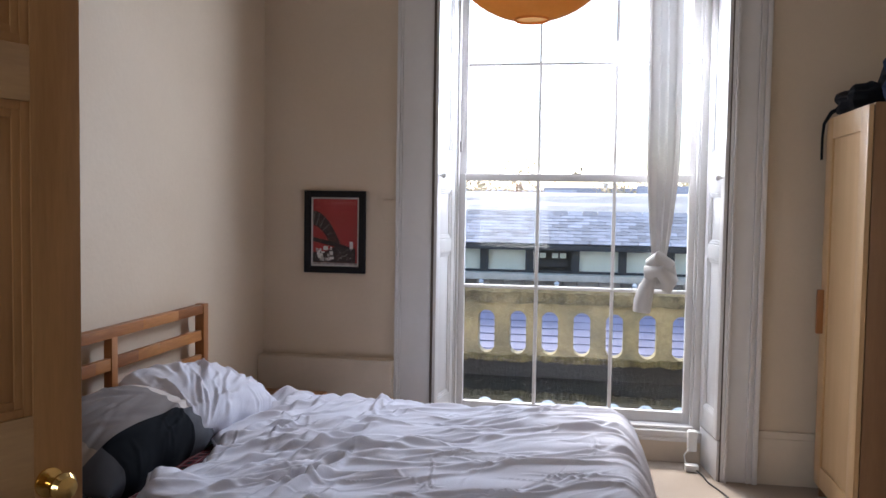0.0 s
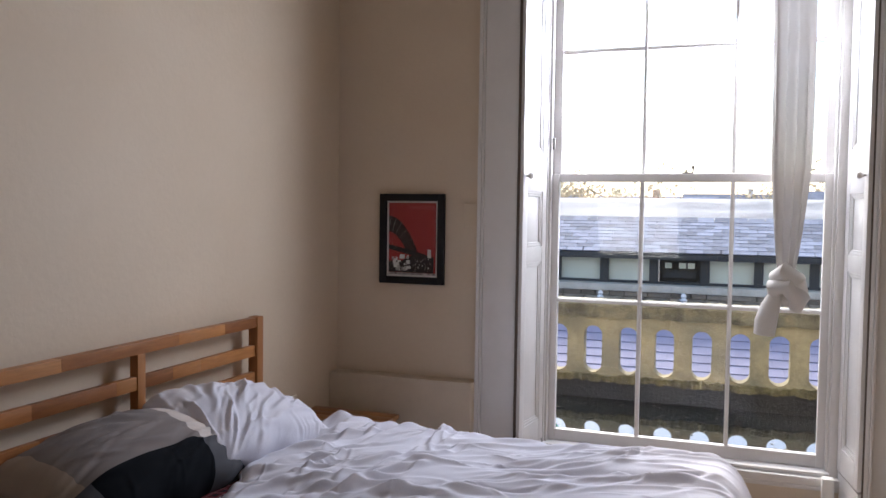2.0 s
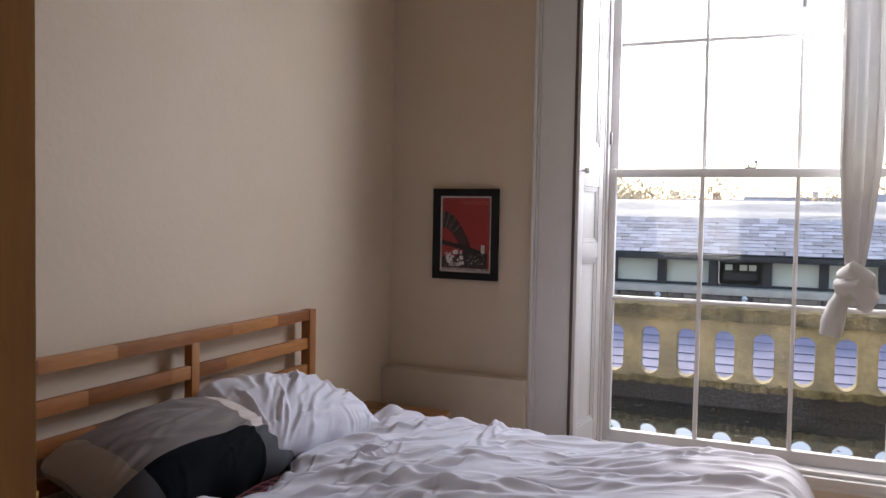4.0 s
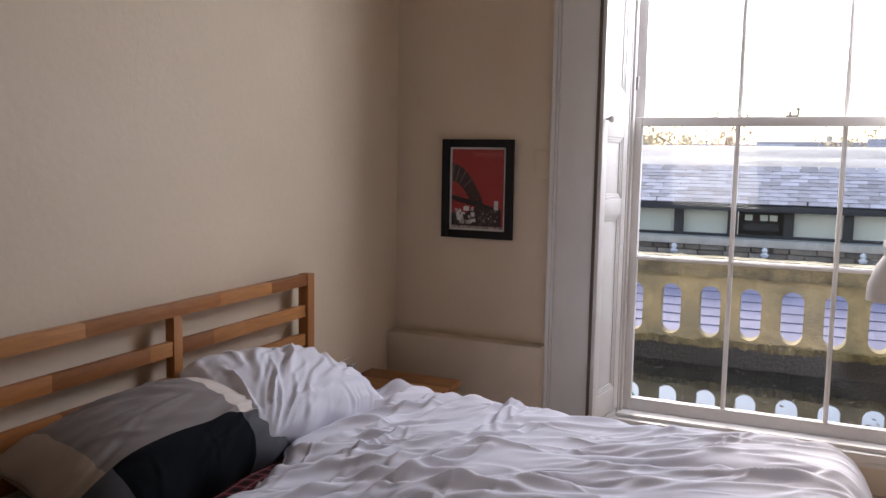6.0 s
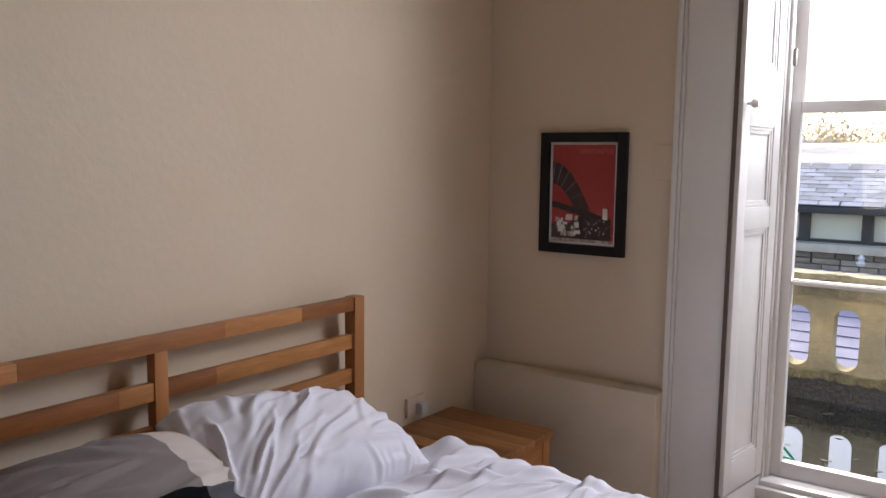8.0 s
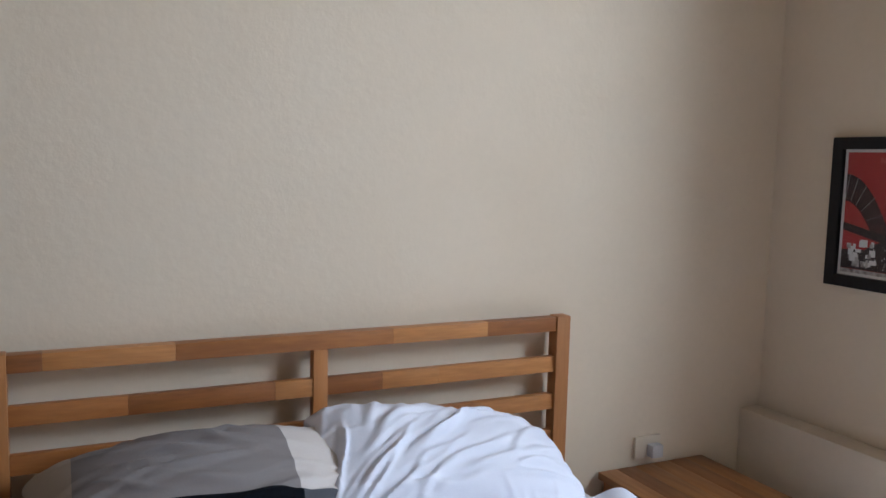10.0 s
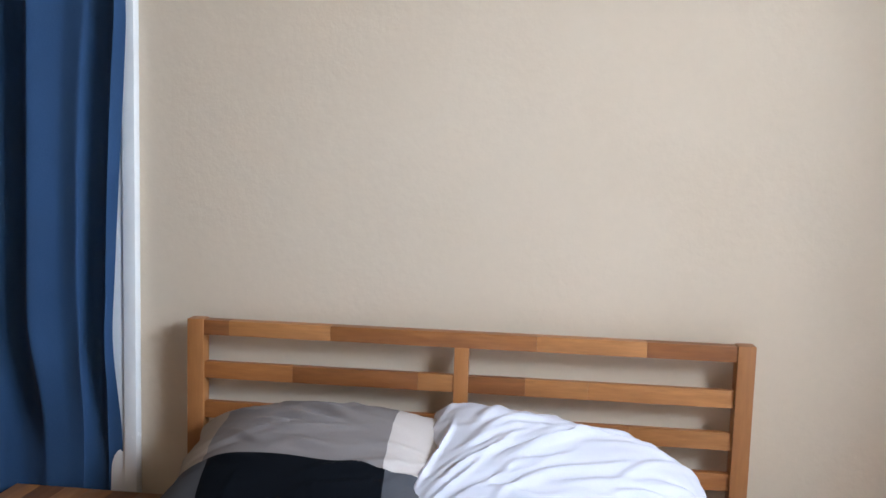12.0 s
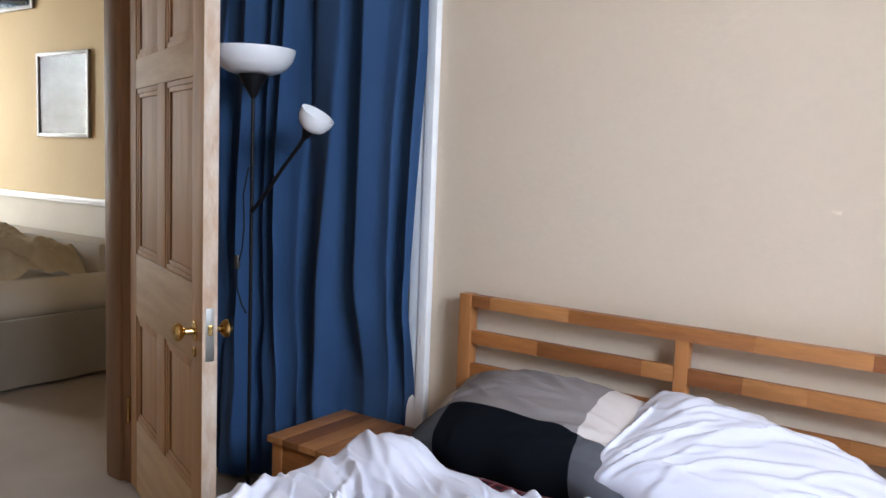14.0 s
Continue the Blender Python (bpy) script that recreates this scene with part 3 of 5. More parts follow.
KNOB = [(0.030, 0), (0.030, -0.004), (0.012, -0.008), (0.010, -0.030), (0.018, -0.036), (0.027, -0.044), (0.029, -0.053), (0.022, -0.063), (0.004, -0.067)]
part("door_knob", on_door(lathe(KNOB, (DOOR_W - 0.075, 0.0, 0.80), "y", 22)), BRASS, door, "polished brass knob with a round rose")
part("door_knob", on_door(lathe([(r, -h) for r, h in KNOB], (DOOR_W - 0.075, 0.046, 0.80), "y", 22)), BRASS, door, "polished brass knob with a round rose")
part("door_edge", on_door(boxes((DOOR_W - 0.0005, 0.001, 0.0, DOOR_W + 0.0008, 0.045, 2.36))), WORNEDGE, door, "worn pale edge of the door")
part("lock_plate", on_door(boxes((DOOR_W - 0.001, 0.010, 0.72, DOOR_W + 0.002, 0.036, 0.88), bevel=0.0006)), STEEL, door, "worn steel mortice lock plate")
part("latch", on_door(boxes((DOOR_W, 0.016, 0.80, DOOR_W + 0.010, 0.030, 0.83), bevel=0.002)), BRASS, door)
part("keyhole_cover", on_door(lathe([(0.016, 0), (0.016, -0.003), (0.006, -0.006)], (DOOR_W - 0.075, 0.0, 0.735), "y", 14)), BRASS, door)
for z in (0.25, 1.9):
    part("hinge", on_door(tube([(-0.004, -0.006, z), (-0.004, -0.006, z + 0.1)], 0.006)), BRASS, door)
casing = thing("door_casing", (-0.94, 0.565, 0), "stained pine lining and moulding of the doorway", "door casing", kind="structure")
part("lining", boxes((-0.955, 0.470, 0, -0.928, 0.640, 2.42), bevel=0.003), DARKWOOD, casing)
part("stop", boxes((-0.928, 0.500, 0, -0.914, 0.590, 2.40), bevel=0.002), DARKWOOD, casing)
part("lining", boxes((1.073, 0.470, 0, 1.10, 0.660, 2.42), bevel=0.003), DARKWOOD, casing)
part("head", boxes((-0.928, 0.470, 2.393, 1.073, 0.660, 2.42), bevel=0.003), DARKWOOD, casing)
part("moulding", boxes((-1.04, YB + 0.001, 0, -0.955, YB + 0.02, 2.42), (-1.04, YB + 0.02, 0, -1.015, YB + 0.032, 2.42), bevel=0.003), DARKWOOD, casing)
part("moulding", boxes((-1.04, 0.462, 0, -0.955, 0.484, 2.42), bevel=0.003), DARKWOOD, casing)
part("moulding", boxes((1.10, YB + 0.001, 0, 1.19, YB + 0.025, 2.42), bevel=0.003), DARKWOOD, casing)

# ---- the bed ----
BX0, BX1, BY0, BY1 = -1.270, 0.745, 2.007, 3.487
bed = thing("bed", (-0.2, 2.747, 0), "double pine bed with a slatted headboard", "bed")


def lamella(name, ob, x0, y0, z0, x1, y1, z1, cuts, tones, axis):
    """A rail glued up from blocks that differ in tone: p pale, m middle, d dark."""
    edges = [0.0, *cuts, 1.0]
    first = None
    k = "xyz".index(axis)
    span = (x1 - x0, y1 - y0, z1 - z0)[k]
    for a, b, tone in zip(edges, edges[1:], tones):
        lo, hi = [x0, y0, z0], [x1, y1, z1]
        start = lo[k]
        lo[k], hi[k] = start + span * a, start + span * b
        p = part(name if first is None else "block", boxes((*lo, *hi), bevel=0.0012), {"p": PINE_PALE, "m": PINE_MID, "d": PINE_DARK}[tone], ob if first is None else first)
        first = first or p
    return first


for y in (BY0, BY1 - 0.045):
    part("post", boxes((BX0, y, 0, -1.225, y + 0.045, 0.920), bevel=0.004), PINE_Z, bed)
lamella("top_rail", bed, BX0 + 0.004, BY0 + 0.045, 0.877, -1.230, BY1 - 0.045, 0.917, (0.05, 0.25, 0.64, 0.84), "dpmpd", "y")
part("middle_post", boxes((BX0 + 0.004, 2.729, 0.30, -1.232, 2.767, 0.877), bevel=0.003), PINE_Z, bed)
for z0, cl, tl, cr, tr in ((0.757, (0.36, 0.86), "mdp", (0.22, 0.46), "dpp"), (0.647, (0.4, 0.7), "mdm", (0.3, 0.62), "mmp"), (0.540, (0.5,), "md", (0.4, 0.75), "mpm"), (0.433, (0.5,), "md", (0.6,), "pm")):
    lamella("slat", bed, -1.258, BY0 + 0.045, z0, -1.236, 2.729, z0 + 0.045, cl, tl, "y")
    lamella("slat", bed, -1.258, 2.767, z0, -1.236, BY1 - 0.045, z0 + 0.045, cr, tr, "y")
for y in (BY0 + 0.01, BY1 - 0.037):
    lamella("side_rail", bed, -1.225, y, 0.20, BX1 - 0.06, y + 0.027, 0.34, (0.4, 0.7), "mpd", "x")
lamella("foot_rail", bed, BX1 - 0.075, BY0 + 0.045, 0.20, BX1 - 0.045, BY1 - 0.045, 0.34, (0.3, 0.65), "pmd", "y")
for y in (BY0, BY1 - 0.045):
    part("foot_post", boxes((BX1 - 0.085, y, 0, BX1 - 0.04, y + 0.045, 0.36), bevel=0.004), PINE_Z, bed)
part("bed_base", boxes((-1.22, BY0 + 0.04, 0.24, BX1 - 0.08, BY1 - 0.04, 0.30)), PINE_X, bed)
whole("mattress", boxes((-1.215, BY0 + 0.045, 0.30, BX1 - 0.10, BY1 - 0.045, 0.475), bevel=0.03), SHEET,
      "pale grey sheeted mattress on the bed", "mattress")


def creases(X, Y, seed, count, place, length, width, height, ang):
    """Sharp folds in a cloth: short bent ridges, each with a valley beside it."""
    rnd = random.Random(seed)
    out = np.zeros_like(X)
    for _ in range(count):
        cx, cy = place(rnd)
        a = radians(ang(rnd, cx, cy))
        L, w, h = rnd.uniform(*length), rnd.uniform(*width), rnd.uniform(*height)
        s = (X - cx) * math.cos(a) + (Y - cy) * math.sin(a)
        d = -(X - cx) * math.sin(a) + (Y - cy) * math.cos(a) + rnd.uniform(-0.5, 0.5) * s * s + 0.012 * np.sin(s * rnd.uniform(10, 24))
        along = np.clip(1 - (s / L) ** 2, 0, 1) ** 1.5
        out += h * along * (np.exp(-(d / w) ** 2) - 0.55 * np.exp(-((d - 1.7 * w) / (1.1 * w)) ** 2))
    return out


def grid_mesh(P, thick):
    n, k = P.shape[0], P.shape[1]
    me = bpy.data.meshes.new("cloth")
    idx = np.arange(n * k).reshape(n, k)
    faces = np.stack((idx[:-1, :-1], idx[1:, :-1], idx[1:, 1:], idx[:-1, 1:]), -1).reshape(-1, 4)
    me.from_pydata(P.reshape(-1, 3).tolist(), [], faces.tolist())
    bm = bmesh.new()
    bm.from_mesh(me)
    if thick:
        bmesh.ops.solidify(bm, geom=bm.faces[:], thickness=thick)
    return bm


def soft(X, Y, sx, sy, seed):
    """A smooth wavy field."""
    rnd = random.Random(seed)
    out = np.zeros_like(X)
    for _ in range(9):
        a, b, p = rnd.gauss(0, sx), rnd.gauss(0, sy), rnd.uniform(0, 6.28)
        out += np.sin(a * X + b * Y + p)
    return out / 4


def duvet():
    n, k = 400, 360
    U, V = np.meshgrid(np.linspace(0, 1, n), np.linspace(0, 1, k), indexing="ij")
    Y = 1.925 + 1.665 * V
    t = np.clip((Y - BY0) / (BY1 - BY0), 0, 1)
    XE = -0.735 - 0.13 * t ** 1.5 + 0.018 * np.sin(13 * Y) + 0.010 * np.sin(31 * Y)
    XE = XE - 0.045 * np.clip((Y - 2.62) / 0.2, 0, 1) - 0.02
    X = XE + (0.775 - XE) * U
    side = np.clip(np.maximum((Y - 3.36) / 0.23, (2.06 - Y) / 0.135), 0, 1)
    foot = np.clip((X - 0.56) / 0.215, 0, 1)
    Z = 0.552 - 0.37 * side ** 2.2 - 0.40 * foot ** 2.8 - 0.035 * np.clip(1 - U / 0.025, 0, 1) ** 2
    r = 0.016 * soft(X, Y, 4, 7, 3) + 0.005 * soft(X, Y, 9, 17, 5)
    q0 = r
    r = 0
    r += creases(X, Y, 21, 85, lambda q: (q.uniform(-0.85, -0.25), q.uniform(2.0, 3.45)), (0.12, 0.36), (0.009, 0.018), (0.007, 0.017), lambda q, x, y: q.gauss(64, 15))
    r += creases(X, Y, 22, 70, lambda q: (q.uniform(-0.35, 0.72), q.uniform(2.0, 3.45)), (0.18, 0.60), (0.010, 0.021), (0.005, 0.014), lambda q, x, y: q.gauss(24 - 14 * (x - 0.2), 9))
    r += creases(X, Y, 23, 130, lambda q: (q.uniform(-0.8, 0.7), q.uniform(1.98, 3.5)), (0.05, 0.20), (0.0045, 0.008), (0.0022, 0.0048), lambda q, x, y: q.gauss(45 - 30 * x, 28))
    r += creases(X, Y, 24, 26, lambda q: (-0.70 + q.gauss(0, 0.10), 2.12 + q.gauss(0, 0.08)), (0.05, 0.15), (0.009, 0.018), (0.001, 0.0045), lambda q, x, y: math.degrees(math.atan2(y - 2.02, x + 0.80)) + q.gauss(0, 9))
    r = q0 + 1.1 * r * (1 - 0.5 * np.exp(-((X + 0.62) / 0.22) ** 2 - ((Y - 2.06) / 0.2) ** 2))
    r += 0.050 * np.exp(-((X + 0.74) / 0.10) ** 2 - (np.abs(Y - 2.13) / 0.15) ** 3)
    r += 0.045 * np.exp(-((X + 0.80) / 0.06) ** 2 - ((Y - 3.36) / 0.06) ** 2)
    Z = np.maximum(0.15, Z + r * (1 - 0.35 * side))
    X = X + 0.015 * foot * soft(Z, Y, 5, 9, 8)
    return np.stack((X, Y + 0.01 * side * soft(X, Z, 9, 5, 9), Z), -1)


cover = duvet()
duv = whole("duvet", grid_mesh(cover, 0.010), LINEN, "rumpled white cotton duvet spread over the unmade bed", "duvet")
part("hem", tube([tuple(float(c) for c in cover[1, k]) for k in range(4, 356, 5)], 0.0055, 8), LINEN, duv)


def pillow(name, material, label, M, w, d, t, seed, category="pillow", fall=0.0, fan=(-0.45, -0.5), deep=1.0, ends=0.62, front=0.5):
    """Local x across the bed's width, y up the pillow, z its thickness; folds fan out from one corner and pinch at the seam."""
    n, k = 170, 120
    A, B = np.meshgrid(np.linspace(-1, 1, n), np.linspace(-1, 1, k), indexing="ij")
    e = np.clip(1 - np.abs(A) ** 2.4, 0, 1) ** ends * np.clip(1 - np.abs(B) ** 2.4, 0, 1) ** front
    X = 0.5 * w * A * (1 - 0.08 * (1 - A ** 2) * np.abs(B) ** 3) * (1 - 0.06 * (1 - B ** 2) * np.abs(A) ** 3) + 0.007 * np.sin(9 * B + seed) * np.abs(A) ** 4
    Y = 0.5 * d * B * (1 - 0.08 * (1 - A ** 2) * np.abs(B) ** 3) - fall * (A + 0.2) ** 2 * (A > -0.2) + 0.006 * np.sin(11 * A + seed) * np.abs(B) ** 4
    X, Y = X * (1 - 0.10 * A ** 4 * B ** 4), Y * (1 - 0.13 * A ** 4 * B ** 4)
    fx, fy = fan[0] * w, fan[1] * d
    toward = lambda q, x, y: math.degrees(math.atan2(y - fy, x - fx)) + q.gauss(0, 8)
    c = creases(X, Y, seed, 34, lambda q: (q.uniform(-0.48, 0.46) * w, q.uniform(-0.5, 0.36) * d), (0.10, 0.30), (0.007, 0.015), (0.005, 0.012), toward)
    c += creases(X, Y, seed + 5, 12, lambda q: (fx + q.uniform(0.02, 0.30) * w, fy + q.uniform(0.05, 0.55) * d), (0.10, 0.22), (0.006, 0.011), (0.006, 0.013), toward)
    c += creases(X, Y, seed + 1, 26, lambda q: (q.choice((-0.46, 0.46)) * w + q.gauss(0, 0.04), q.uniform(-0.5, 0.5) * d), (0.04, 0.10), (0.008, 0.013), (0.0025, 0.005), lambda q, x, y: q.gauss(0, 30))
    c += creases(X, Y, seed + 3, 26, lambda q: (q.uniform(-0.45, 0.45) * w, q.choice((-0.45, 0.45)) * d), (0.03, 0.09), (0.007, 0.011), (0.003, 0.006), lambda q, x, y: q.gauss(90, 25))
    c += 0.009 * soft(X, Y, 8, 8, seed + 2)
    bm = bmesh.new()
    for sgn in (1, -1):
        Z = sgn * (0.5 * t * e + 0.0014) + (deep * c if sgn > 0 else -0.5 * c) * e ** 0.5
        g = [[bm.verts.new(p) for p in row] for row in np.stack((X, Y, Z), -1).tolist()]
        for i in range(n - 1):
            for j in range(k - 1):
                q = (g[i][j], g[i + 1][j], g[i + 1][j + 1], g[i][j + 1])
                bm.faces.new(q if sgn > 0 else q[::-1])
    bmesh.ops.remove_doubles(bm, verts=bm.verts, dist=0.0036)
    ob = whole(name, bm, material, label, category)
    ob.matrix_world = M
    return ob


def blocks_material():
    """Printed cotton in large blocks: grey, black, cream and mid grey."""
    m = mat("block_print_cotton", (0.2, 0.19, 0.2), 0.9, grain=260, bump=0.08, fine=0.05, spec=0.1)
    t = m.node_tree
    b = t.nodes["Principled BSDF"]
    sep, co = t.nodes.new("ShaderNodeSeparateXYZ"), t.nodes.new("ShaderNodeTexCoord")
    t.links.new(co.outputs["Object"], sep.inputs[0])

    def step(axis, edge):
        s = t.nodes.new("ShaderNodeMath")
        s.operation, s.inputs[1].default_value = "GREATER_THAN", edge
        t.links.new(sep.outputs[axis], s.inputs[0])
        return s.outputs[0]

    def choose(fac, a, b_):
        x = t.nodes.new("ShaderNodeMix")
        x.data_type = "RGBA"
        t.links.new(fac, x.inputs[0])
        for i, c in ((6, a), (7, b_)):
            if isinstance(c, tuple):
                x.inputs[i].default_value = (*c, 1)
            else:
                t.links.new(c, x.inputs[i])
        return x.outputs[2]

    grey, black, cream, mid, beige = (0.215, 0.188, 0.180), (0.0035, 0.0045, 0.007), (0.54, 0.48, 0.445), (0.085, 0.085, 0.094), (0.38, 0.31, 0.25)
    upper = choose(step(0, 0.145), choose(step(0, -0.290), beige, grey), cream)
    lower = choose(step(0, 0.150), choose(step(0, -0.275), mid, black), mid)
    skew = t.nodes.new("ShaderNodeMath")
    skew.operation, skew.inputs[1].default_value = "MULTIPLY_ADD", 0.06
    t.links.new(sep.outputs[0], skew.inputs[0])
    t.links.new(sep.outputs[1], skew.inputs[2])
    seam = t.nodes.new("ShaderNodeMath")
    seam.operation, seam.inputs[1].default_value = "GREATER_THAN", -0.092
    t.links.new(skew.outputs[0], seam.inputs[0])
    col = choose(seam.outputs[0], lower, upper)
    hsv = [n for n in t.nodes if n.bl_idname == "ShaderNodeHueSaturation"][0]
    t.links.new(col, hsv.inputs["Color"])
    return m


BLOCKS = blocks_material()


def lean(cx, cy, cz, tilt, turn=0.0, roll=0.0):
    """Pose of a pillow leaning back on the headboard: its x runs along +y, its y up and back."""
    base = Matrix(((0, -1, 0, 0), (1, 0, 0, 0), (0, 0, 1, 0), (0, 0, 0, 1)))
    return Matrix.Translation((cx, cy, cz)) @ Matrix.Rotation(radians(turn), 4, "Z") @ Matrix.Rotation(radians(roll), 4, "X") @ Matrix.Rotation(radians(tilt), 4, "Y") @ base


pillow("pillow", LINEN, "plump white cotton pillow leaning on the headboard", lean(-1.010, 3.005, 0.600, 22, -3, -9), 0.71, 0.42, 0.245, 3, fall=0.030, fan=(-0.50, -0.62), deep=1.0)
pillow("pillow", BLOCKS, "pillow with grey, black and cream printed blocks", lean(-1.030, 2.462, 0.590, 20, 0, 0), 0.80, 0.41, 0.275, 17, fan=(0.62, -0.1), deep=0.75, ends=0.80)


def rumple(u, v):
    y = 2.05 + 1.20 * v
    x = -0.86 + 0.30 * u - 0.02 * v
    return (x, y, 0.487 + 0.015 * abs(fold(x * 5, y * 6, 0, 1, 3)) + 0.014 * math.sin(math.pi * u))


blanket = thing("folded_blanket", (-0.7, 2.6, 0.48), "maroon checked blanket edge under the duvet", "blanket")
part("cloth", sheet(rumple, 40, 60, 0.010), TARTAN, blanket)
part("rolled_edge", tube([(-0.760 - 0.05 * (k / 12) ** 2 + 0.006 * math.sin(2.1 * k), 2.28 + 0.053 * k, 0.512 + 0.006 * math.sin(1.7 * k)) for k in range(13)], [0.006 + 0.005 * abs(math.sin(1.3 * k)) for k in range(13)], 10), MAROON, blanket, "rolled maroon hem")


# ---- night tables ----
def night_table(x0, x1, y0, y1, top, label):
    ob = thing("night_table", ((x0 + x1) / 2, (y0 + y1) / 2, 0), label, "night table", "night tables beside the bed")
    for i in range(6):
        part("top_plank", boxes((x0, y0 + (y1 - y0) * i / 6, top - 0.022, x1, y0 + (y1 - y0) * (i + 1) / 6 - 0.0006, top), bevel=0.001), (PINE_X, PINE_XD)[(i * 7 + 2) % 3 == 0], ob)
    for x in (x0 + 0.012, x1 - 0.057):
        for y in (y0 + 0.012, y1 - 0.057):
            part("leg", boxes((x, y, 0, x + 0.045, y + 0.045, top - 0.022), bevel=0.003), PINE_Z, ob)
    for y in (y0 + 0.018, y1 - 0.036):
        part("side", boxes((x0 + 0.057, y, 0.10, x1 - 0.057, y + 0.018, top - 0.022)), PINE_X, ob)
    part("back", boxes((x0 + 0.018, y0 + 0.057, 0.10, x0 + 0.030, y1 - 0.057, top - 0.022)), PINE, ob)
    part("shelf", boxes((x0 + 0.03, y0 + 0.036, 0.10, x1 - 0.03, y1 - 0.036, 0.118)), PINE_X, ob)
    d = part("drawer", boxes((x1 - 0.032, y0 + 0.060, top - 0.15, x1 - 0.014, y1 - 0.060, top - 0.030), bevel=0.003), PINE, ob)
    part("knob", lathe([(0.006, 0), (0.007, 0.012), (0.015, 0.018), (0.015, 0.026), (0.003, 0.03)], (x1 - 0.014, (y0 + y1) / 2, top - 0.09), "x", 14), PINE_Z, d)
    return ob


night_table(-1.262, -0.880, 1.485, 1.925, 0.410, "small pine night table beside the blue curtain")
night_table(-1.295, -0.850, 3.66, 4.075, 0.404, "small pine night table below the ledge")


# ---- the floor lamp ----
LX, LY = -1.02, 1.235
lamp = thing("floor_lamp", (LX, LY, 0), "black floor lamp with a white bowl and a reading arm", "floor lamp")
part("base", lathe([(0.125, 0), (0.128, 0.012), (0.118, 0.024), (0.03, 0.030), (0.012, 0.045)], (LX, LY, 0), "z", 32), BLACKM, lamp)
part("pole", tube([(LX, LY, 0.03), (LX, LY, 1.56)], 0.0068, 12), BLACKM, lamp)
part("holder", lathe([(0.009, 0), (0.014, 0.010), (0.050, 0.075), (0.052, 0.083), (0.01, 0.085)], (LX, LY, 1.54), "z", 24), BLACKM, lamp, "black cone-shaped holder")
bowl = [(0.052, 0.0)] + [(0.052 + 0.093 * math.sin(a), 0.088 * (1 - math.cos(a))) for a in (i * math.pi / 2 / 12 for i in range(1, 13))]
part("shade", lathe(bowl + [(r - 0.004, h) for r, h in bowl[::-1]], (LX, LY, 1.622), "z", 40, caps=False), OPAL, lamp, "white opal bowl shade")
arm = [(LX, LY, 1.135), (LX + 0.010, LY + 0.012, 1.14), (LX, LY + 0.065, 1.20), (LX, LY + 0.150, 1.295), (LX, LY + 0.235, 1.380), (LX, LY + 0.260, 1.412)]
part("arm", tube(arm, 0.007, 10), BLACKM, lamp)
SM = Matrix.Translation((LX, LY + 0.260, 1.409)) @ Matrix.Rotation(radians(-33), 4, "X") @ Matrix.Rotation(radians(-6), 4, "Y")
small = [(0.020, 0.028)] + [(0.02 + 0.040 * math.sin(a), 0.028 + 0.062 * (1 - math.cos(a))) for a in (i * math.pi / 2 / 8 for i in range(1, 9))]
for nm, prof, ma in (("arm_holder", [(0.008, -0.01), (0.022, 0.022), (0.026, 0.034)], BLACKM), ("arm_shade", small + [(r - 0.003, h) for r, h in small[::-1]], OPAL)):
    bm = lathe(prof, (0, 0, 0), "z", 26, caps=nm == "arm_holder")
    bmesh.ops.transform(bm, matrix=SM, verts=bm.verts)
    part(nm, bm, ma, lamp, "small white opal reading shade" if ma is OPAL else "")
part("cord", tube([(LX + 0.010, LY - 0.006, 1.30), (LX + 0.014, LY - 0.028, 1.20), (LX + 0.014, LY - 0.022, 1.08), (LX + 0.016, LY - 0.030, 1.0), (LX + 0.02, LY - 0.052, 0.93),
                   (LX + 0.02, LY - 0.050, 0.86), (LX + 0.016, LY - 0.028, 0.80), (LX + 0.010, LY - 0.008, 0.77)], 0.003, 8), BLACKM, lamp)
part("switch", boxes((LX + 0.012, LY - 0.060, 0.930, LX + 0.026, LY - 0.042, 0.980), bevel=0.005), STEEL, lamp, "small grey switch on the cord")

# ---- the picture ----
PX0, PX1, PZ0, PZ1, PY = -1.066, -0.720, 1.003, 1.453, YW - 0.003
pic = thing("framed_poster", ((PX0 + PX1) / 2, PY, PZ0), "black-framed red poster of an arched steel bridge", "framed poster")
FW = 0.036
part("frame", boxes((PX0, PY - 0.024, PZ0, PX0 + FW, PY, PZ1), (PX1 - FW, PY - 0.024, PZ0, PX1, PY, PZ1), (PX0 + FW, PY - 0.024, PZ0, PX1 - FW, PY, PZ0 + FW),
                    (PX0 + FW, PY - 0.024, PZ1 - FW, PX1 - FW, PY, PZ1), bevel=0.003), BLACKF, pic)
part("mount", boxes((PX0 + FW, PY - 0.008, PZ0 + FW, PX1 - FW, PY - 0.002, PZ1 - FW)), PAPER, pic)
A0, A1, B0, B1 = PX0 + FW + 0.011, PX1 - FW - 0.011, PZ0 + FW + 0.009, PZ1 - FW - 0.009
part("print", boxes((A0, PY - 0.0094, B0, A1, PY - 0.008, B1)), RED, pic)


def flat(points, y):
    bm = bmesh.new()
    f = [bm.verts.new((A0 + (A1 - A0) * p, y, B0 + (B1 - B0) * q)) for p, q in points]
    bm.faces.new(f)
    return bm


def arch_row(q0, drop, p1, power, n=16):
    return [(p1 * i / n, q0 - drop * (i / n) ** power) for i in range(n + 1)]


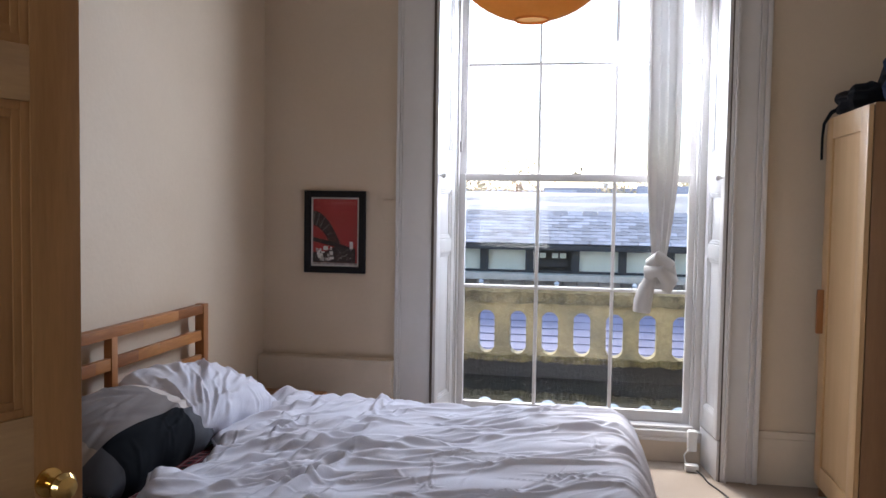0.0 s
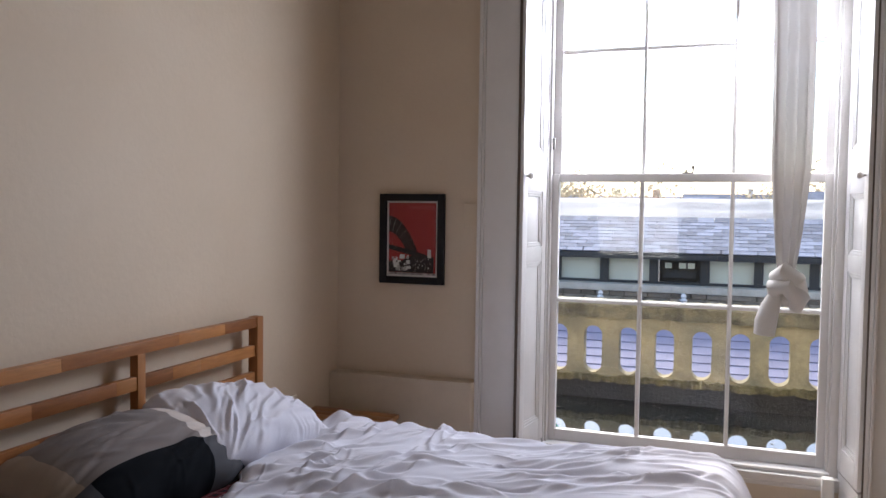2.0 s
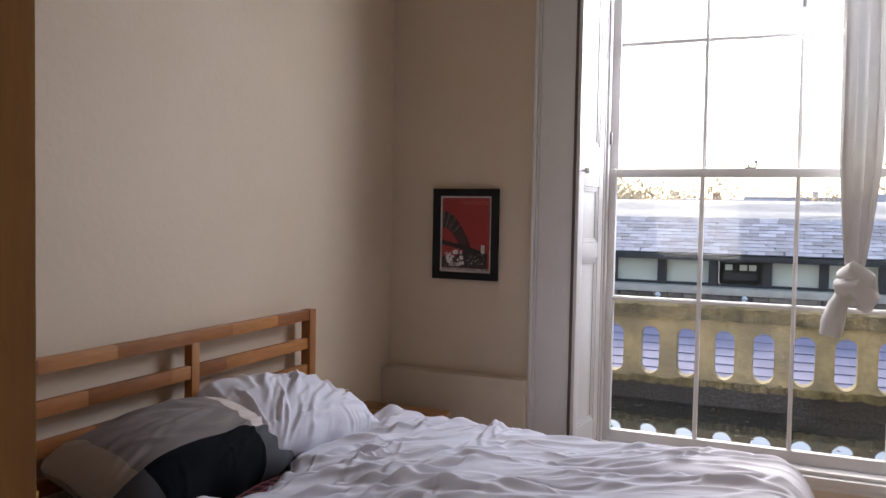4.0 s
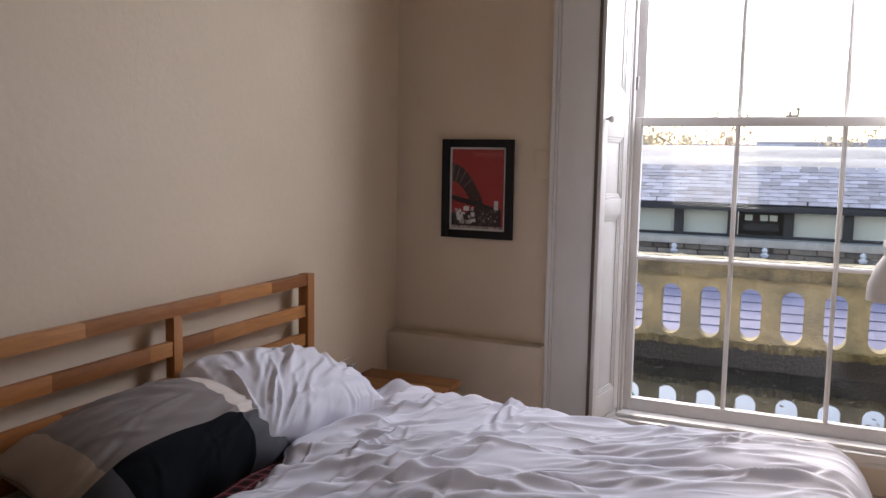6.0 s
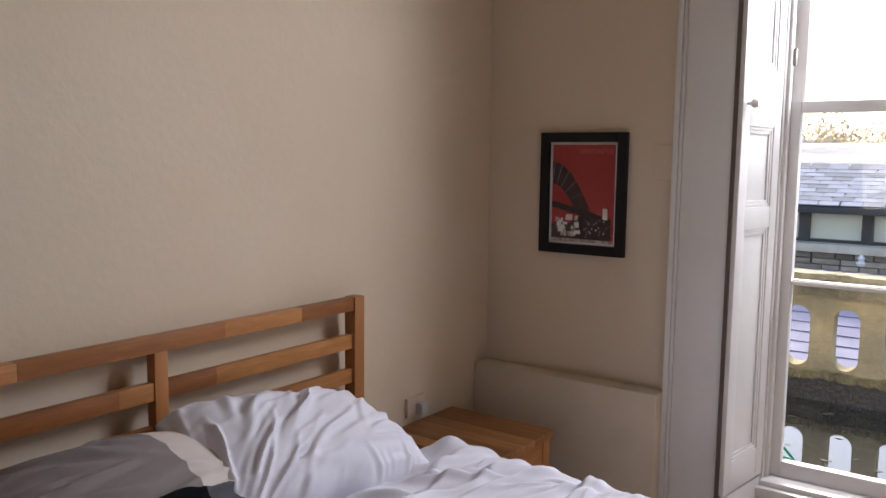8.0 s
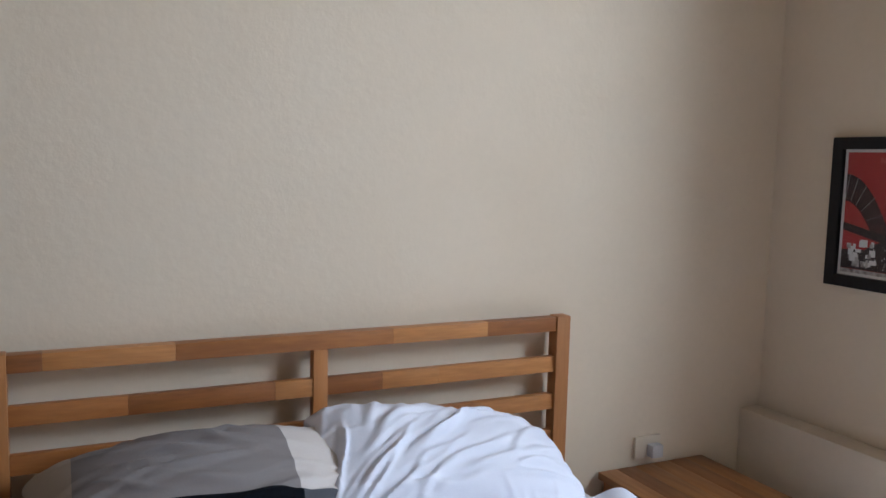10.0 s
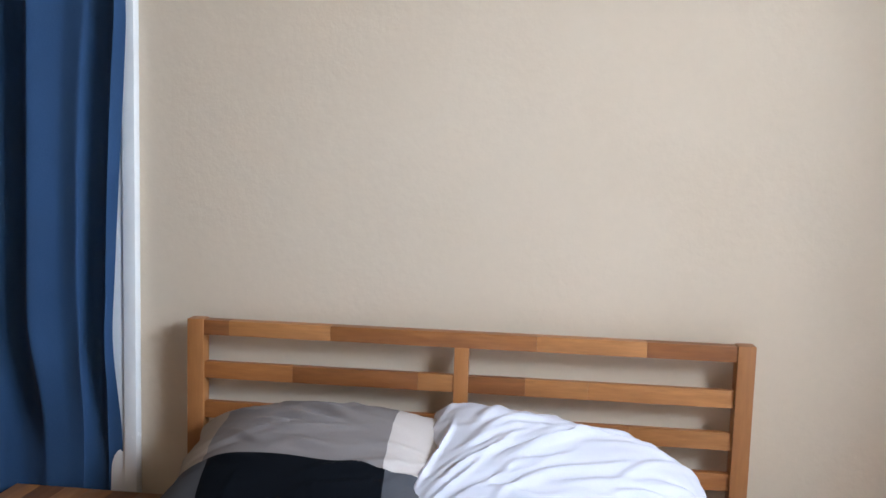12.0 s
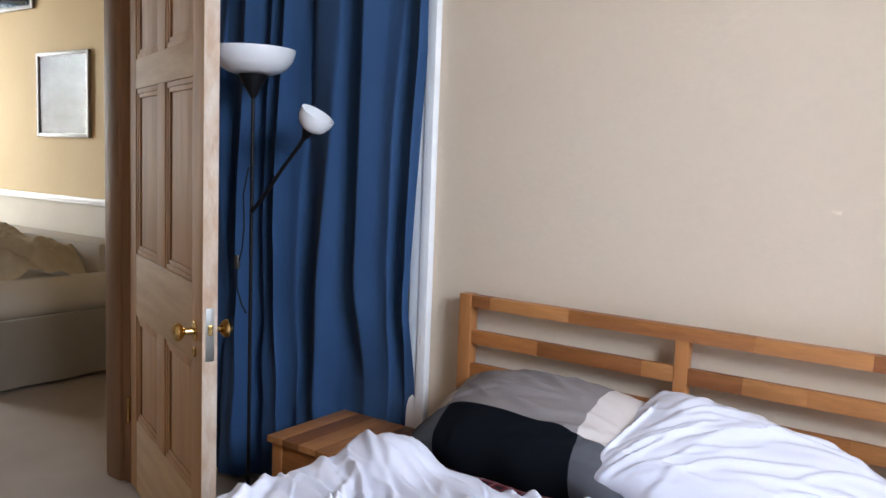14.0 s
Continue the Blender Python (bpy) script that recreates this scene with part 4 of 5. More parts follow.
outer_arch, inner_arch = arch_row(0.82, 0.49, 0.62, 2.0), arch_row(0.615, 0.285, 0.39, 1.8)
part("arch", flat(outer_arch + inner_arch[::-1], PY - 0.0098), BRIDGEINK, pic)
for row, thick in ((outer_arch, 0.022), (inner_arch, 0.018)):
    part("arch_chord", flat(row + [(p + 0.01, q - thick) for p, q in row[::-1]], PY - 0.0100), INK, pic)
for i in range(0, 15):
    (a, b), (c, d) = outer_arch[i], inner_arch[min(i + 1, 16)]
    part("lattice", flat([(a, b), (a + 0.012, b), (c + 0.012, d), (c, d)], PY - 0.01005), INK, pic)
    part("lattice", flat([(outer_arch[i + 1][0], outer_arch[i + 1][1]), (outer_arch[i + 1][0] + 0.008, outer_arch[i + 1][1]), (inner_arch[i][0] + 0.008, inner_arch[i][1]), (inner_arch[i][0], inner_arch[i][1])], PY - 0.0101), GREYINK if i % 3 == 0 else INK, pic)
part("deck", flat([(0, 0.42), (0.55, 0.335), (0.95, 0.25), (0.95, 0.20), (0.55, 0.265), (0, 0.355)], PY - 0.01015), INK, pic)
part("quay", flat([(0, 0.035), (0.96, 0.03), (0.96, 0.25), (0.80, 0.28), (0.6, 0.30), (0.45, 0.26), (0.30, 0.20), (0, 0.19)], PY - 0.00995), INK, pic)
random.seed(12)
for _ in range(26):
    p, q = random.uniform(0.0, 0.40), random.uniform(0.05, 0.24)
    w, h = random.uniform(0.03, 0.10), random.uniform(0.02, 0.07)
    part("building", flat([(p, q), (p + w, q), (p + w, q + h), (p, q + h)], PY - 0.0102 - 0.00001 * _), PAPER if random.random() < 0.45 else GREYINK if random.random() < 0.7 else INK, pic)
for _ in range(34):
    p, q = random.uniform(0.40, 0.93), random.uniform(0.05, 0.24)
    w, h = random.uniform(0.008, 0.025), random.uniform(0.006, 0.018)
    part("building", flat([(p, q), (p + w, q), (p + w, q + h), (p, q + h)], PY - 0.0103), PAPER if _ % 3 == 0 else GREYINK, pic)
part("foreground", flat([(0.0, 0.0), (1, 0.0), (1, 0.028), (0, 0.032)], PY - 0.0102), GREYINK, pic)
part("tower", flat([(0.83, 0.245), (0.905, 0.24), (0.905, 0.355), (0.83, 0.36)], PY - 0.01055), PAPER, pic)
tc = bpy.data.curves.new("poster_word", "FONT")
tc.body, tc.size, tc.align_x = "NEWCASTLE", 0.024, "RIGHT"
to = new("title", tc)
to.matrix_world = pose(A1 - 0.006, PY - 0.0100, B1 - 0.032, 90, 0, 0)
dg = bpy.context.evaluated_depsgraph_get()
tm = bpy.data.meshes.new_from_object(to.evaluated_get(dg))
bpy.data.objects.remove(to)
tb = bmesh.new()
tb.from_mesh(tm)
bmesh.ops.transform(tb, matrix=pose(A1 - 0.006, PY - 0.0100, B1 - 0.032, 90, 0, 0), verts=tb.verts)
part("title", tb, PINKINK, pic, "pale lettering on the print", smooth=False)
gl = part("glazing", boxes((PX0 + FW, PY - 0.014, PZ0 + FW, PX1 - FW, PY - 0.012, PZ1 - FW)), PICGLASS, pic, smooth=False)
gl.visible_shadow = False

# ---- sockets, plugs and switch ----
whole("wall_plate", boxes((-0.625, YW - 0.012, 1.285, -0.553, YW - 0.001, 1.405), bevel=0.003), WALL, "painted-over blank wall plate", "wall plate", kind="structure")
so = thing("wall_socket", (XW, 3.86, 0.44), "white double wall socket with a plug in it", "socket")
part("plate", boxes((XW + 0.001, 3.80, 0.425, XW + 0.014, 3.90, 0.495), bevel=0.003), LEDGE, so)
part("plug", boxes((XW + 0.014, 3.845, 0.430, XW + 0.045, 3.888, 0.472), bevel=0.006), SHEET, so)
ad = thing("power_adapter", (1.05, 4.5, 0), "white plug-in adapter on the floor below the sill", "power adapter")
part("body", boxes((1.025, 4.500, 0.085, 1.075, 4.555, 0.195), bevel=0.008), PLASTIC, ad)
part("plug", boxes((1.005, 4.42, 0.0, 1.075, 4.47, 0.035), bevel=0.006), PLASTIC, ad)
part("lead", tube([(1.03, 4.50, 0.10), (1.005, 4.485, 0.07), (1.01, 4.465, 0.04), (1.03, 4.45, 0.03)], 0.004, 8), PLASTIC, ad)
part("cable", tube([(1.06, 4.43, 0.012), (1.085, 4.36, 0.006), (1.10, 4.25, 0.006), (1.15, 4.10, 0.006), (1.18, 3.98, 0.006), (1.17, 3.80, 0.006), (1.22, 3.5, 0.006)], 0.004, 8), BLACKM, ad, "black cable on the carpet")

# ---- the paper lantern ----
lant = thing("paper_lantern", (0.30, 2.3, 2.15), "round orange ribbed paper ceiling lantern", "lamp shade")
RL = 0.25
prof = []
for i in range(61):
    a = -math.pi / 2 + 0.18 + (math.pi - 0.36) * i / 60
    prof.append((RL * math.cos(a) * (1 + 0.010 * math.cos(i * math.pi)), RL * 0.98 * math.sin(a)))
part("shade", lathe(prof, (0.305, 2.3, 2.135), "z", 48, caps=False), LANTERN, lant)
part("wire_ring", lathe([(0.046, -0.004), (0.050, 0.0), (0.046, 0.004), (0.042, 0.0), (0.046, -0.004)], (0.305, 2.3, 1.893), "z", 24, caps=False), LANTERN, lant)
part("flex", tube([(0.305, 2.3, 2.2), (0.305, 2.3, TOP)], 0.004, 8), PLASTIC, lant)
part("bulb_holder", lathe([(0.018, 0), (0.02, 0.05), (0.010, 0.07)], (0.305, 2.3, 2.14), "z", 16), PLASTIC, lant)
part("ceiling_rose", lathe([(0.045, 0), (0.04, -0.02), (0.012, -0.03)], (0.305, 2.3, TOP), "z", 20), PLASTIC, lant)

# ---- the wardrobe and what lies on it ----
WX, WY0, WY1, WH = 1.585, 3.605, 4.20, 1.827
war = thing("wardrobe", (1.83, 3.9, 0), "birch veneer wardrobe with a framed door", "wardrobe")
# side panels coloured dark to carry the shade on the wardrobe's side
part("side_panel", boxes((WX + 0.02, WY0, 0, 2.09, WY0 + 0.018, WH), bevel=0.001), DARKWOOD, war, "side panel with its shade put into the dark brown")
part("side_panel", boxes((WX + 0.02, WY1 - 0.018, 0, 2.09, WY1, WH), bevel=0.001), DARKWOOD, war, "side panel with its shade put into the dark brown")
part("top_panel", boxes((WX + 0.02, WY0 + 0.018, WH - 0.018, 2.09, WY1 - 0.018, WH - 0.001)), BIRCH, war)
part("bottom_panel", boxes((WX + 0.02, WY0 + 0.018, 0.06, 2.07, WY1 - 0.018, 0.078)), BIRCH, war)
part("back_panel", boxes((2.07, WY0 + 0.018, 0, 2.09, WY1 - 0.018, WH - 0.018)), BIRCH, war)
wd = part("door", boxes((WX + 0.006, WY0 + 0.004, 0.07, WX + 0.016, WY1 - 0.004, WH - 0.008)), BIRCH, war)
part("door_frame", boxes((WX - 0.004, WY0 + 0.004, 0.07, WX + 0.006, WY0 + 0.10, WH - 0.008), (WX - 0.004, WY1 - 0.10, 0.07, WX + 0.006, WY1 - 0.004, WH - 0.008),
                         (WX - 0.004, WY0 + 0.10, 0.07, WX + 0.006, WY1 - 0.10, 0.17), (WX - 0.004, WY0 + 0.10, WH - 0.108, WX + 0.006, WY1 - 0.10, WH - 0.008), bevel=0.002), BIRCH, wd)
part("handle", boxes((WX - 0.034, WY1 - 0.065, 0.80, WX - 0.004, WY1 - 0.040, 1.01), bevel=0.005), PINE_Z, wd, "brown wooden bar handle")


def lump(centre, size, seed, n=22):
    bm = bmesh.new()
    bmesh.ops.create_uvsphere(bm, u_segments=n + 8, v_segments=n, radius=1)
    for v in bm.verts:
        c = v.co
        s = 1 + 0.34 * fold(c.x, c.y, c.z, 2.1, seed) + 0.10 * fold(c.x, c.y, c.z, 5, seed)
        v.co = Vector((centre[0] + size[0] * c.x * s, centre[1] + size[1] * c.y * s, max(centre[2] - 0.72 * size[2], centre[2] + size[2] * c.z * s)))
    return bm


bag = thing("backpack", (1.84, 3.9, WH), "black and blue rucksack lying on the wardrobe", "backpack")
part("body", lump((1.90, 3.87, WH + 0.110), (0.19, 0.22, 0.155), 3), BAG, bag)
part("pocket", lump((1.80, 3.735, WH + 0.075), (0.12, 0.075, 0.105), 8), BAGBLUE, bag, "dark blue front pocket")
part("top_flap", lump((1.70, 4.00, WH + 0.055), (0.125, 0.16, 0.078), 5), BAG, bag)
part("strap", tube([(1.66, 4.08, WH + 0.06), (1.585, 4.15, WH + 0.02), (1.563, 4.185, WH - 0.03), (1.560, 4.195, WH - 0.10), (1.562, 4.20, WH - 0.20)], [0.012, 0.010, 0.007, 0.006, 0.006], 8), BAG, bag)
part("strap", tube([(1.70, 3.80, WH + 0.20), (1.67, 3.72, WH + 0.18), (1.68, 3.68, WH + 0.10), (1.72, 3.67, WH + 0.04)], 0.010, 8), BAGBLUE, bag)

# ---- the room beyond the doorway ----
LX0, LY0 = -2.06, -4.2
whole("wall_living", boxes((LX0 - 0.2, LY0, 1.0, LX0, 0.485, TOP)), LIVWALL, "yellow-cream painted wall of the next room", "wall", kind="structure")
whole("wall_living_lower", boxes((LX0 - 0.2, LY0, 0, LX0, 0.485, 1.0)), LIVDADO, "pale painted wall below the dado rail", "wall", kind="structure")
whole("wall_living_window", boxes((LX0 - 0.2, LY0 - 0.2, 0, -1.6, LY0, TOP), (-0.1, LY0 - 0.2, 0, 3.4, LY0, TOP), (-1.6, LY0 - 0.2, 0, -0.1, LY0, 0.65), (-1.6, LY0 - 0.2, 2.65, -0.1, LY0, TOP)), LIVWALL,
      "yellow-cream wall with the next room's window", "wall", kind="structure")
whole("wall_living_back", boxes((LX0 - 0.2, 0.485, 0, -1.6, 0.645, TOP), (2.4, 0.485, 0, 3.4, 0.645, TOP)), LIVWALL, "yellow-cream wall beside the doorway", "wall", kind="structure")
whole("wall_living_end", boxes((3.4, LY0 - 0.2, 0, 3.6, 0.645, TOP)), LIVWALL, "yellow-cream end wall of the next room", "wall", kind="structure")
whole("dado_rail", boxes((LX0 + 0.001, LY0, 0.985, LX0 + 0.022, 0.484, 1.015), (LX0 + 0.001, LY0, 0.970, LX0 + 0.012, 0.484, 0.985), bevel=0.003), WHITE, "white painted dado rail", "dado rail", kind="structure")

SY = -0.90
sofa = thing("sofa", (-1.55, -1.9, 0), "beige loose-covered sofa with rolled arms against the wall", "sofa")
part("base", boxes((-2.02, -2.86, 0.03, -1.12, SY - 0.03, 0.40), bevel=0.02), SOFA, sofa)
part("skirt", sheet(lambda u, v: (-2.02 + 0.92 * u, SY - 0.012 + 0.007 * math.sin(14 * u) * (1 - v) + 0.012 * (1 - v), 0.025 + 0.37 * v), 60, 6, 0.005), SOFA, sofa, "hanging skirt over the end")
part("skirt", sheet(lambda u, v: (-1.108 + 0.010 * (1 - v), SY - 0.02 - 1.92 * u, 0.025 + 0.37 * v), 60, 6, 0.005), SOFA, sofa)
for y in (SY - 0.10, -2.78):
    part("arm", lathe([(0.002, 0), (0.085, 0.004), (0.108, 0.02), (0.112, 0.06), (0.110, 0.45), (0.112, 0.86), (0.108, 0.90), (0.085, 0.918), (0.002, 0.92)], (-2.03, y, 0.492), "x", 28), SOFA, sofa, "rolled arm")
part("seat", boxes((-1.95, -2.70, 0.40, -1.13, SY - 0.18, 0.53), bevel=0.04), SOFA, sofa)
part("backrest", boxes((-2.04, -2.80, 0.40, -1.82, SY - 0.12, 0.78), bevel=0.06), SOFA, sofa)


def heap(u, v):
    """A throw pulled over the backrest and seat cushions, sagging in loose folds."""
    y = -2.70 + 1.56 * v
    x = -1.97 + 0.78 * u
    hump = 0.30 * max(0.0, 1 - ((u - 0.54) / 0.56) ** 2) ** 0.5
    edge_drop = 0.17 * max(0.0, (v - 0.86) / 0.14) ** 2
    z = 0.545 + hump * (0.86 + 0.20 * fold(v * 5, u, 0, 1, 3)) - edge_drop
    z += 0.085 * abs(fold(v * 11 + 4 * u, u * 3, 0, 1, 6)) + 0.030 * abs(fold(v * 24 - 6 * u, u * 8, 0, 1, 8)) - 0.03
    return (x, y, max(z, 0.535))


throw = whole("sofa_throw", sheet(heap, 70, 150, 0.012), CUSHION, "tan cover rumpled over the sofa's back and seat", "throw")


def small_picture(y0, y1, z0, z1, label):
    ob = thing("framed_picture", (LX0, (y0 + y1) / 2, z0), label, "framed picture", "pictures on the far wall")
    x, f = LX0 + 0.002, 0.024
    part("frame", boxes((x, y0, z0, x + 0.022, y0 + f, z1), (x, y1 - f, z0, x + 0.022, y1, z1), (x, y0 + f, z0, x + 0.022, y1 - f, z0 + f), (x, y0 + f, z1 - f, x + 0.022, y1 - f, z1), bevel=0.003), GREYFRAME, ob)
    part("mount", boxes((x, y0 + f, z0 + f, x + 0.006, y1 - f, z1 - f)), PAPER, ob)
    # pale streaks put a window's reflection into the picture's own colour
    part("drawing", boxes((x + 0.006, y0 + f + 0.012, z0 + f + 0.012, x + 0.0075, y1 - f - 0.012, z1 - f - 0.012)), STREAKED, ob)
    g = part("glazing", boxes((x + 0.010, y0 + f, z0 + f, x + 0.012, y1 - f, z1 - f)), SHINYGLASS, ob, smooth=False)
    g.visible_shadow = False


small_picture(-2.105, -1.475, 1.405, 1.968, "grey wooden-framed picture streaked pale for the window reflected in its glass")
small_picture(-2.78, -2.15, 2.272, 2.83, "grey wooden-framed drawing hung higher on the wall")

# ---- outside: the wet roof, the pierced parapet, the neighbours ----
whole("ground", boxes((-400, 13, -6.5, 400, 800, -6.0)), GROUND, "distant town ground below the windows", "ground", kind="structure")
whole("flat_roof", boxes((-4, 4.95, -0.4, 5, 6.12, 0.108)), WATER, "flat lead roof under standing rain water", "roof", kind="structure")
OX, OS, OY = 0.205, 0.238, 6.14
bal = thing("parapet", (0.5, 6.2, 0.05), "weathered yellow parapet pierced by a row of ovals", "parapet")
for i in range(-13, 17):
    cx = OX + OS * i
    bm = bmesh.new()
    n = 32
    outer = []
    for k in range(n):
        a = 2 * math.pi * k / n
        c, s = math.cos(a), math.sin(a)
        m_ = max(abs(c), abs(s))
        outer.append((cx + 0.5 * OS * c / m_, 0.44 + 0.24 * s / m_))
    inner = []
    for k in range(n):
        a = 2 * math.pi * k / n
        c, s = math.cos(a), math.sin(a)
        inner.append((cx + 0.063 * c, 0.44 + math.copysign(0.098, s) * (abs(s) > 1e-6) + 0.063 * s))
    rows = []
    for y, pts, sh in ((OY, outer, 0), (OY, inner, 0), (OY + 0.11, inner, 0), (OY + 0.11, outer, 0)):
        rows.append([bm.verts.new((p, y, q)) for p, q in pts])
    for a_, b_ in zip(rows, rows[1:]):
        for k in range(n):
            bm.faces.new((a_[k], a_[(k + 1) % n], b_[(k + 1) % n], b_[k]))
    bmesh.ops.recalc_face_normals(bm, faces=bm.faces)
    part("bay", bm, STUCCO, bal)


def rough_bar(x0, x1, y0, y1, z0, z1, amp, n=150):
    bm = bmesh.new()
    rows = []
    for i in range(n + 1):
        x = x0 + (x1 - x0) * i / n
        j = lambda k: amp * (0.6 * fold(x * 9, k * 3.1, 0, 1, 4 + k) + 0.6 * fold(x * 37, k * 2.1, 0, 1, 7 + k))
        rows.append([bm.verts.new(p) for p in ((x, y0 + j(1), z0 + j(2)), (x, y0 + j(3), z1 + j(4)), (x, y1 + j(5), z1 + j(6)), (x, y1, z0 + j(7)))])
    for a_, b_ in zip(rows, rows[1:]):
        for k in range(4):
            bm.faces.new((a_[k], b_[k], b_[(k + 1) % 4], a_[(k + 1) % 4]))
    bm.faces.new(rows[0])
    bm.faces.new(rows[-1][::-1])
    bmesh.ops.recalc_face_normals(bm, faces=bm.faces)
    return bm


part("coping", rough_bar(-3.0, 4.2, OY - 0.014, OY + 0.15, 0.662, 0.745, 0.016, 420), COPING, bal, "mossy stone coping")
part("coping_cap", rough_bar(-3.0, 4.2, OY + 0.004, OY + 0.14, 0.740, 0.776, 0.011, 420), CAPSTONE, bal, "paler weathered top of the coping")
part("moss_line", rough_bar(-3.0, 4.2, OY - 0.018, OY + 0.02, 0.222, 0.268, 0.026, 900), MOSS, bal, "ragged line of yellow moss")
part("plinth", boxes((-3.0, OY - 0.006, 0.0, 4.2, OY + 0.12, 0.245)), BLACKSTONE, bal, "wet blackened stone base")
random.seed(4)
litter = thing("leaf_litter", (0.4, 5.6, 0.05), "dead leaves and bits floating on the wet roof", "leaf litter", kind="stuff")
bm = bmesh.new()
for _ in range(150):
    x, y = random.uniform(-1.8, 2.4), 4.98 + 1.12 * random.random() ** 0.8
    a, s = random.uniform(0, 6.28), random.uniform(0.004, 0.015)
    vs = [bm.verts.new((x + s * (math.cos(a) * p - math.sin(a) * q), y + s * (math.sin(a) * p + math.cos(a) * q), 0.1095 + 0.003 * random.random())) for p, q in ((-1.6, 0), (0, -0.6), (1.6, 0), (0, 0.6))]
    bm.faces.new(vs)
part("leaves", bm, DEADLEAF, litter)
whole("green_twine", tube([(-0.42, 5.06, 0.112), (-0.36, 5.10, 0.15), (-0.30, 5.05, 0.18), (-0.27, 5.10, 0.12), (-0.33, 5.14, 0.112)], 0.006, 8),
             mat("green_plastic", (0.03, 0.25, 0.16), 0.5), "loop of green plastic twine on the roof", "twine")

nb = thing("neighbour_building", (0, 11, -6), "long low building with slate roofs and a clerestory", "building")
part("wall", boxes((-9, 10.50, -6, 9, 16, 0.52)), RUBBLE, nb)
part("window_ledge", boxes((-9, 10.30, 0.462, 9, 10.58, 0.546), bevel=0.01), PALESTONE, nb, "pale stone ledge")
part("fascia", boxes((-9, 10.36, 0.845, 9, 10.44, 0.915), bevel=0.005), DARKTIMBER, nb, "black timber fascia")
part("window_head", boxes((-9, 10.54, 0.540, 9, 10.62, 0.575)), DARKTIMBER, nb)
for i in range(-12, 13):
    x = 0.32 + 0.585 * i
    wdn = part("window", boxes((x - 0.05, 10.52, 0.515, x + 0.05, 10.64, 0.86)), DARKTIMBER, nb)
    if i == 0:
        # open window: dark sheets stand in for its unlit inside, pale boxes for glints
        part("pane", boxes((x - 0.48, 10.62, 0.62, x - 0.10, 10.625, 0.70)), DARKTIMBER, wdn)
        for a in (-0.46, -0.30, -0.20):
            part("painted_glint", boxes((x + a, 10.60, 0.735, x + a + 0.08, 10.61, 0.80)), FROST, wdn)
        part("dark_inside", boxes((x - 0.535, 10.72, 0.515, x - 0.05, 10.74, 0.86)), DARKTIMBER, wdn)
    else:
        part("pane", boxes((x - 0.535, 10.60, 0.57, x - 0.05, 10.61, 0.845)), FROST, wdn, "frosted pane")
roof = part("roof", sheet(lambda u, v: (-9 + 18 * u, 10.36 + 0.95 * v, 0.895 + 0.385 * v), 2, 2, 0.03), DARKTIMBER, nb)
low = part("lower_roof", sheet(lambda u, v: (-9 + 18 * u, 10.42 - 3.2 * v, 0.255 - 1.25 * v), 2, 2, 0.03), DARKTIMBER, nb)
part("ridge", tube([(-9, 11.31, 1.285), (9, 11.31, 1.285)], 0.035, 8), COPING, nb)
for x in (-2.75, -1.8, -0.85, 0.10, 1.05, 2.0):
    part("finial", lathe([(0.03, 0), (0.045, 0.03), (0.02, 0.05), (0.035, 0.075), (0.02, 0.1), (0.002, 0.11)], (x, 10.28, 0.36), "z", 10), WHITEROOF, nb, "small white stone finial")

# paler roofs, houses and trees towards the skyline
pale = thing("pale_roof_hall", (0, 22, -6), "long hall with a pale sheet roof", "building")
part("wall", boxes((-30, 20, -6, 12, 30, 0.6)), WHITEROOF, pale)
part("roof", sheet(lambda u, v: (-30 + 42 * u, 20 + 5 * v, 0.6 + 1.25 * v), 24, 4, 0.05), WHITEROOF, pale)


def house(x, y, w, d, h, ma):
    ob = thing("house", (x, y, -6), "distant brick terrace house with a slate roof", "house", "houses on the skyline")
    part("wall", boxes((x - w / 2, y, -6, x + w / 2, y + d, h)), ma, ob)
    bm = bmesh.new()
    a = [bm.verts.new(p) for p in ((x - w / 2, y - 0.3, h), (x + w / 2, y - 0.3, h), (x + w / 2, y + d / 2, h + d * 0.3), (x - w / 2, y + d / 2, h + d * 0.3), (x - w / 2, y + d + 0.3, h), (x + w / 2, y + d + 0.3, h))]
    for f in ((0, 1, 2, 3), (3, 2, 5, 4), (0, 3, 4), (1, 5, 2)):
        bm.faces.new([a[i] for i in f])
    part("roof", bm, SLATE, ob)
    part("chimney", boxes((x - 0.25, y + d / 2 - 0.4, h + d * 0.2, x + 0.25, y + d / 2 + 0.4, h + d * 0.3 + 0.5)), ma, ob)
    for i in range(int(w // 2)):
        wx = x - w / 2 + 0.8 + 2 * i
        wi = part("window", boxes((wx, y - 0.06, h - 2.2, wx + 0.9, y + 0.02, h - 0.7)), WHITEROOF, ob)
        part("pane", boxes((wx + 0.08, y - 0.075, h - 2.12, wx + 0.82, y - 0.06, h - 0.78)), DARKTIMBER, wi)


for q in ((5.5, 34, 6, 5, 0.9, BRICK), (13, 40, 9, 6, 1.2, BRICK), (-5, 62, 9, 6, 1.0, BRICK), (-16, 58, 12, 6, 1.0, WHITEROOF), (2, 78, 12, 6, 1.6, WHITEROOF), (17, 66, 8, 6, 1.4, BRICK)):
    house(*q)


